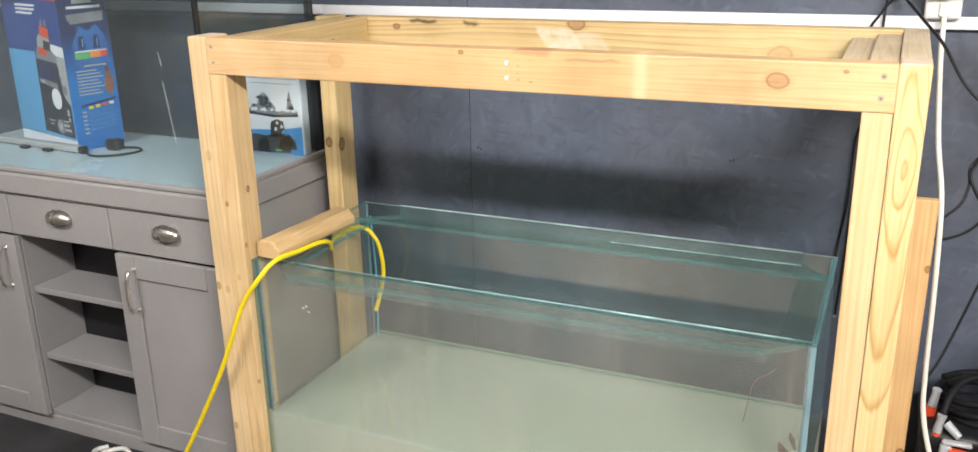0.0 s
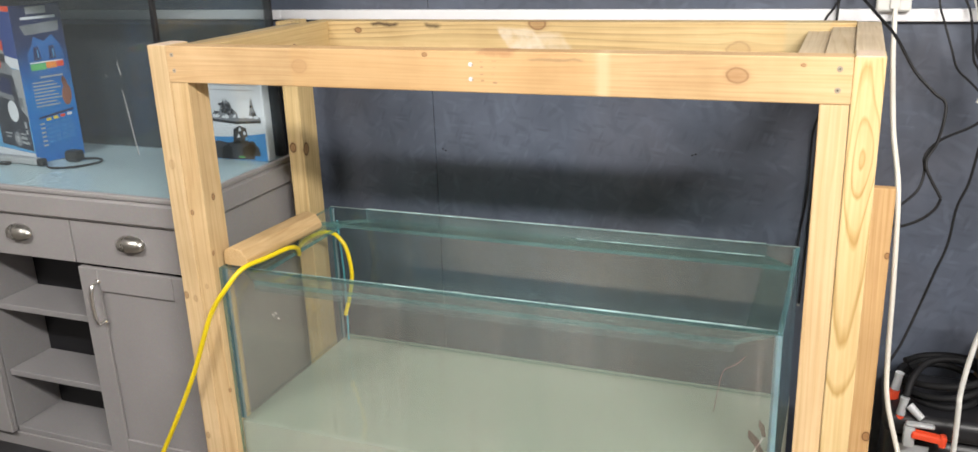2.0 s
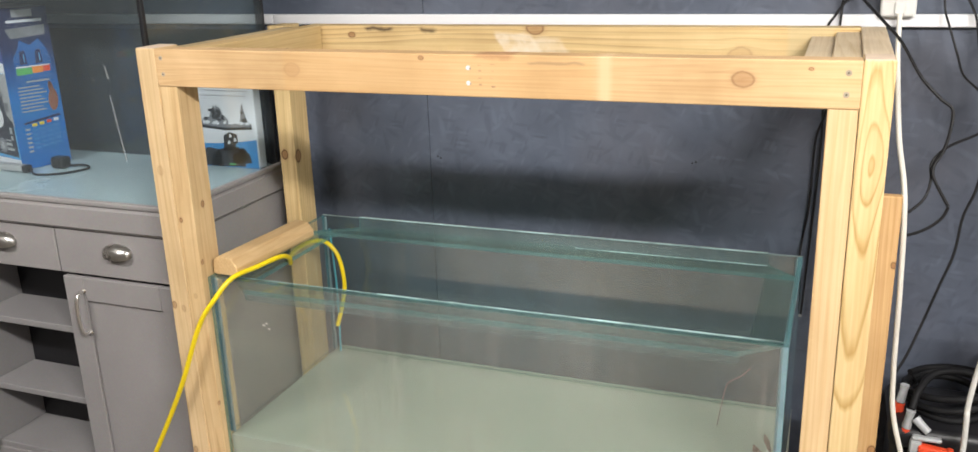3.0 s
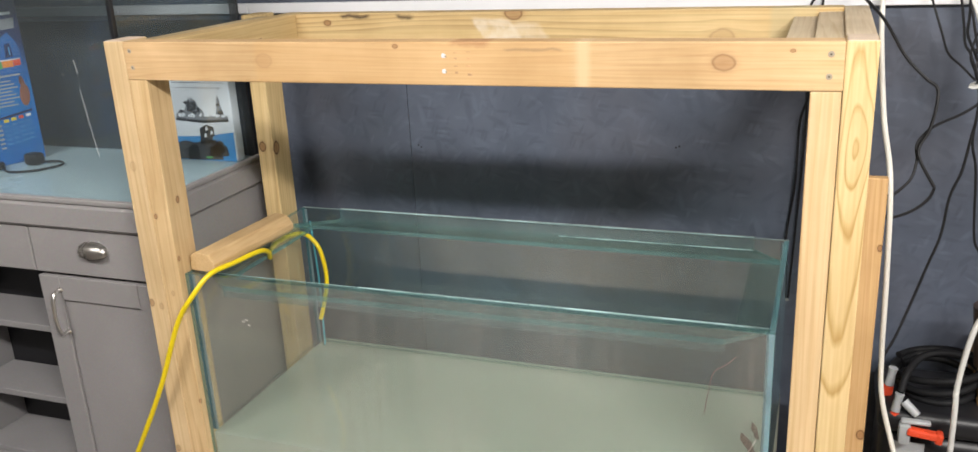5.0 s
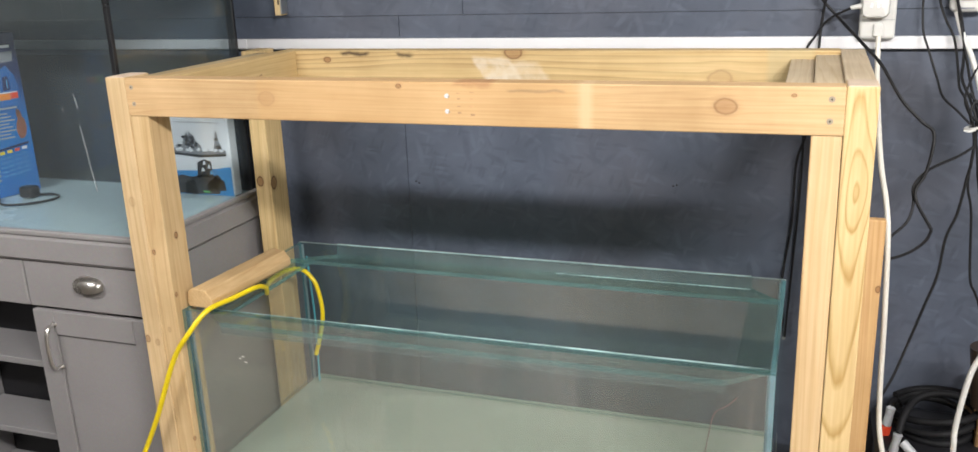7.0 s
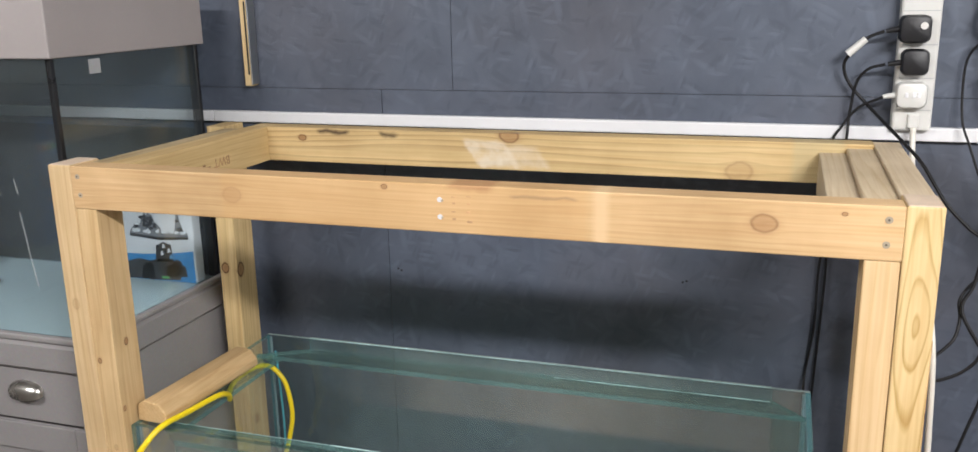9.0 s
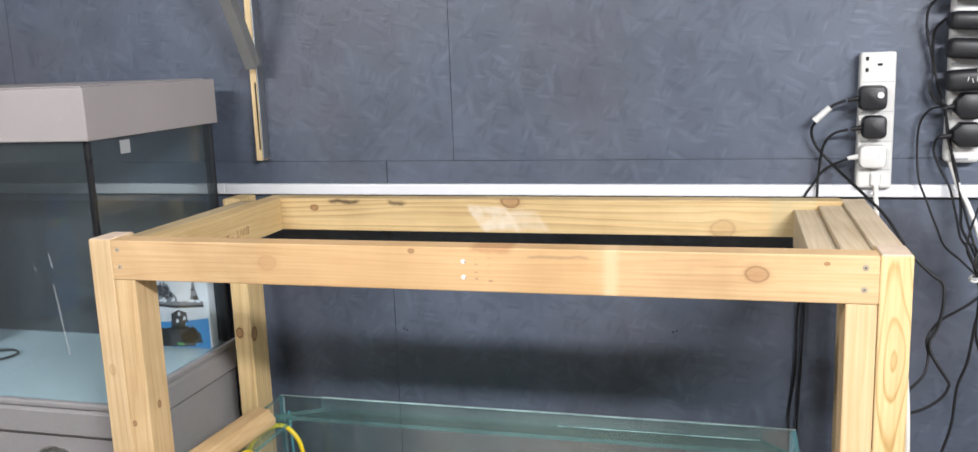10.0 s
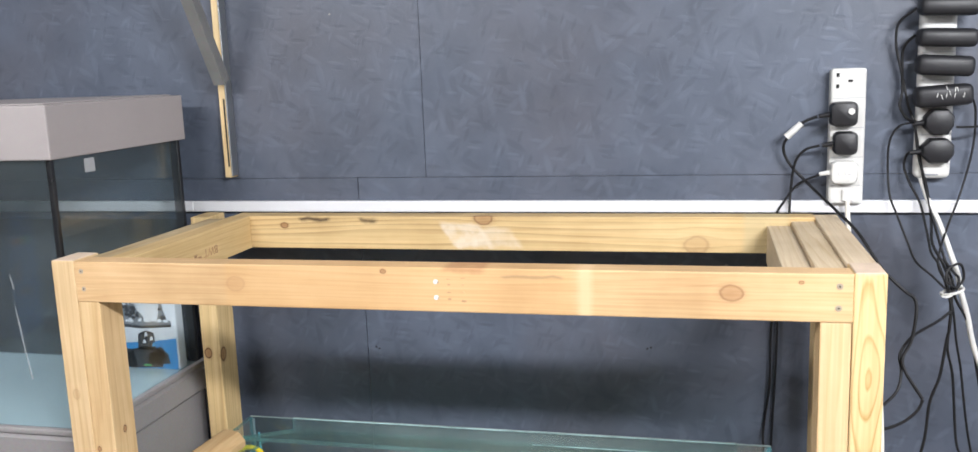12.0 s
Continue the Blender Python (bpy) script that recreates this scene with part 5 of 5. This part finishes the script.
runs = [[(1.541, 0.585, 1.362), (1.515, 0.6, 1.354), (1.499, 0.61, 1.324), (1.497, 0.612, 1.27), (1.501, 0.6, 1.211), (1.513, 0.58, 1.172), (1.53, 0.56, 1.122), (1.542, 0.53, 1.086), (1.566, 0.5, 1.064), (1.589, 0.485, 1.041)],
        [(1.549, 0.585, 1.299), (1.533, 0.6, 1.298), (1.528, 0.61, 1.27), (1.54, 0.605, 1.234), (1.559, 0.595, 1.194), (1.567, 0.56, 1.14), (1.57, 0.53, 1.104), (1.58, 0.51, 1.085), (1.593, 0.49, 1.04), (1.6, 0.485, 1.0), (1.597, 0.48, 0.922), (1.609, 0.48, 0.863), (1.619, 0.47, 0.734), (1.632, 0.47, 0.698), (1.643, 0.47, 0.667), (1.671, 0.47, 0.542)],
        [(1.54, 0.58, 1.355), (1.549, 0.585, 1.296), (1.567, 0.59, 1.236), (1.577, 0.59, 1.188), (1.577, 0.57, 1.15), (1.574, 0.54, 1.12), (1.588, 0.51, 1.085), (1.601, 0.49, 1.04), (1.599, 0.48, 0.969), (1.594, 0.48, 0.934), (1.584, 0.475, 0.864), (1.567, 0.47, 0.81), (1.558, 0.46, 0.733), (1.538, 0.45, 0.666), (1.516, 0.44, 0.591), (1.491, 0.42, 0.518), (1.471, 0.41, 0.474)],
        [(1.64, 0.58, 1.415), (1.655, 0.6, 1.38), (1.656, 0.61, 1.304), (1.637, 0.605, 1.216), (1.607, 0.57, 1.15), (1.586, 0.53, 1.11), (1.58, 0.51, 1.079), (1.595, 0.488, 1.041), (1.607, 0.49, 0.99), (1.615, 0.49, 0.932), (1.626, 0.49, 0.873), (1.643, 0.49, 0.753), (1.666, 0.48, 0.634)],
        [(1.533, 0.58, 1.587), (1.506, 0.6, 1.562), (1.502, 0.605, 1.523), (1.511, 0.605, 1.477), (1.52, 0.605, 1.441), (1.529, 0.6, 1.395), (1.541, 0.592, 1.355), (1.562, 0.592, 1.249), (1.578, 0.582, 1.179), (1.591, 0.53, 1.104), (1.605, 0.5, 1.053), (1.61, 0.495, 1.02), (1.64, 0.5, 0.96), (1.66, 0.5, 0.86), (1.69, 0.5, 0.7)],
        [(1.532, 0.58, 1.535), (1.516, 0.6, 1.511), (1.516, 0.605, 1.465), (1.518, 0.605, 1.424), (1.513, 0.6, 1.395), (1.527, 0.595, 1.369), (1.539, 0.572, 1.364)],
        [(1.612, 0.566, 1.352), (1.65, 0.56, 1.353), (1.7, 0.58, 1.358), (1.78, 0.6, 1.35)],
        [(1.585, 0.5, 1.099), (1.603, 0.49, 1.074), (1.613, 0.49, 1.062), (1.606, 0.478, 1.046), (1.588, 0.476, 1.06), (1.592, 0.482, 1.082), (1.615, 0.49, 1.09), (1.622, 0.492, 1.06), (1.604, 0.486, 1.036)]]
for i, r in enumerate(runs):
    cable("black_lead", r, 0.0023 + 0.0003 * (i % 3), RUBBER, "thin black lead in the tangle on the wall", group="tangled leads")
tie = thing("cable_tie", (1.602, 0.485, 1.03), "white cable tie round the bundle of leads", "cable tie")
part("strap", tube([(1.602 + 0.02 * math.cos(q), 0.487 - 0.018 * math.sin(q), 1.036 + 0.006 * math.cos(q)) for q in [0.7 * i for i in range(10)]], 0.0028, 6, 4), WHITE, tie, smooth=True)
part("tail", tube([(1.597, 0.469, 1.032), (1.585, 0.462, 1.03), (1.576, 0.46, 1.033)], 0.0022, 6, 5), WHITE, tie, smooth=True)

# ---- canister filter with hose coil in the corner ----
can = thing("canister_filter", (1.575, 0.47, 0), "black canister filter with red-handled grey taps", "canister filter")
part("canister_body", box(1.475, 1.69, 0.36, 0.57, 0.0, 0.325, 0.03, 4), BLACK, can, smooth=True)
part("canister_head", box(1.468, 1.697, 0.352, 0.578, 0.327, 0.38, 0.02, 3), BLACK, can, smooth=True)
part("label_plate", box(1.5, 1.562, 0.3585, 0.361, 0.24, 0.31, 0.001), GREYP, can, "pale grey label plate")
for x in (1.503, 1.535):
    part("label_tab", box(x, x + 0.022, 0.3582, 0.361, 0.205, 0.2385, 0.001), GREYP, can, "pale grey tab")
    part("tab_notch", box(x + 0.003, x + 0.019, 0.3578, 0.36, 0.2395, 0.25, 0), DARKHOLE, can)
    for k in range(3):
        part("tab_hole", box(x + 0.003 + 0.006 * k, x + 0.0065 + 0.006 * k, 0.3576, 0.36, 0.218, 0.223, 0), DARKHOLE, can)



def tap(x, y, z, lean, side):
    """A grey hose tap with its red collar and lever."""
    m = Matrix.Translation((x, y, z)) @ pose(0, 0, 0, 0, lean, 0)
    g = [m @ Vector(v) for v in ((0, 0, 0), (0, 0, 0.022), (0, 0, 0.0235), (0, 0, 0.048), (0, 0, 0.064))]
    part("tap_collar", rod(g[0], g[1], 0.0115, 0.0105, 18), RED, can, "red tap collar", True)
    body = rod(g[2], g[3], 0.0095, 0.0085, 18)
    rod(g[3], g[4], 0.008, 0.0095, 16, body)
    part("tap_body", body, GREYP, can, "grey hose tap", True)


tap(1.497, 0.365, 0.353, 8, 1)
tap(1.486, 0.43, 0.378, 8, 1)
part("lever", box(-0.008, 0.055, -0.01, 0.01, -0.007, 0.009, 0.004, 2, m=Matrix.Translation((1.53, 0.33, 0.352)) @ pose(0, 0, 0, 0, 6, 0)), RED, can, "red lever")
part("lever_tip", box(0.045, 0.06, -0.011, 0.011, -0.014, 0.012, 0.005, 2, m=Matrix.Translation((1.53, 0.33, 0.352)) @ pose(0, 0, 0, 0, 6, 0)), RED, can)
gt = box(1.507, 1.53, 0.325, 0.3515, 0.32, 0.366, 0.006, 2)
box(1.51, 1.566, 0.33, 0.346, 0.366, 0.375, 0.003, 1, bm=gt)
part("tap_block", gt, GREYP, can, "grey tap block", True)
part("union", rod((1.515, 0.36, 0.402), (1.541, 0.347, 0.381), 0.0095, 0.008, 16), GREYP, can, smooth=True)
for j in range(3):
    pts = []
    rad_x, rad_y, zc = 0.075 + 0.006 * j, 0.075 + 0.004 * j, 0.392 + 0.018 * j
    for i in range(13):
        q = 2 * math.pi * i / 12 + 2.6
        pts.append((1.585 + rad_x * math.cos(q), 0.48 + rad_y * math.sin(q), zc + 0.012 * math.sin(q * 1.0 + j) + 0.012 * i / 12))
    cable("hose_coil", pts, 0.0078, HOSEBLACK, "black filter hose coiled on the canister", "hose", "coiled hoses", seg=12)
cable("filter_hose", [(1.507, 0.365, 0.42), (1.518, 0.39, 0.452), (1.545, 0.43, 0.472), (1.59, 0.45, 0.478), (1.64, 0.46, 0.465), (1.70, 0.46, 0.42), (1.73, 0.46, 0.34), (1.76, 0.46, 0.2), (1.78, 0.46, 0.013)], 0.0078, HOSEBLACK, "black filter hose arching over the coil", "hose", "coiled hoses", seg=12)

# corner of a wooden crate with a dark wooden stool beside it
crate = thing("wooden_crate", (1.78, 0.4, 0), "worn wooden crate standing by the wall", "crate")
cr_mat = wood("crate_wood", "Z", (0.34, 0.22, 0.11), (0.14, 0.08, 0.03), 12, 2.2, grime=0.5)
part("corner_post", box(1.658, 1.69, 0.42, 0.45, 0.0, 0.47, 0.003), cr_mat, crate)
part("corner_post", box(1.9, 1.93, 0.42, 0.45, 0.0, 0.47, 0.003), cr_mat, crate)
for k in range(4):
    part("slat", box(1.691, 1.899, 0.425, 0.44, 0.02 + 0.115 * k, 0.125 + 0.115 * k, 0.002), cr_mat, crate)
    part("slat", box(1.66, 1.674, 0.451, 0.6, 0.02 + 0.115 * k, 0.125 + 0.115 * k, 0.002), cr_mat, crate)
part("crate_bottom", box(1.675, 1.93, 0.451, 0.6, 0.0, 0.015, 0.001), cr_mat, crate)
solo("dark_wooden_roll", rod((1.672, 0.43, 0.471), (1.664, 0.43, 0.6), 0.03, 0.036, 20), DARKWOOD, "dark brown turned wooden piece on the crate", "wood piece", smooth=True)
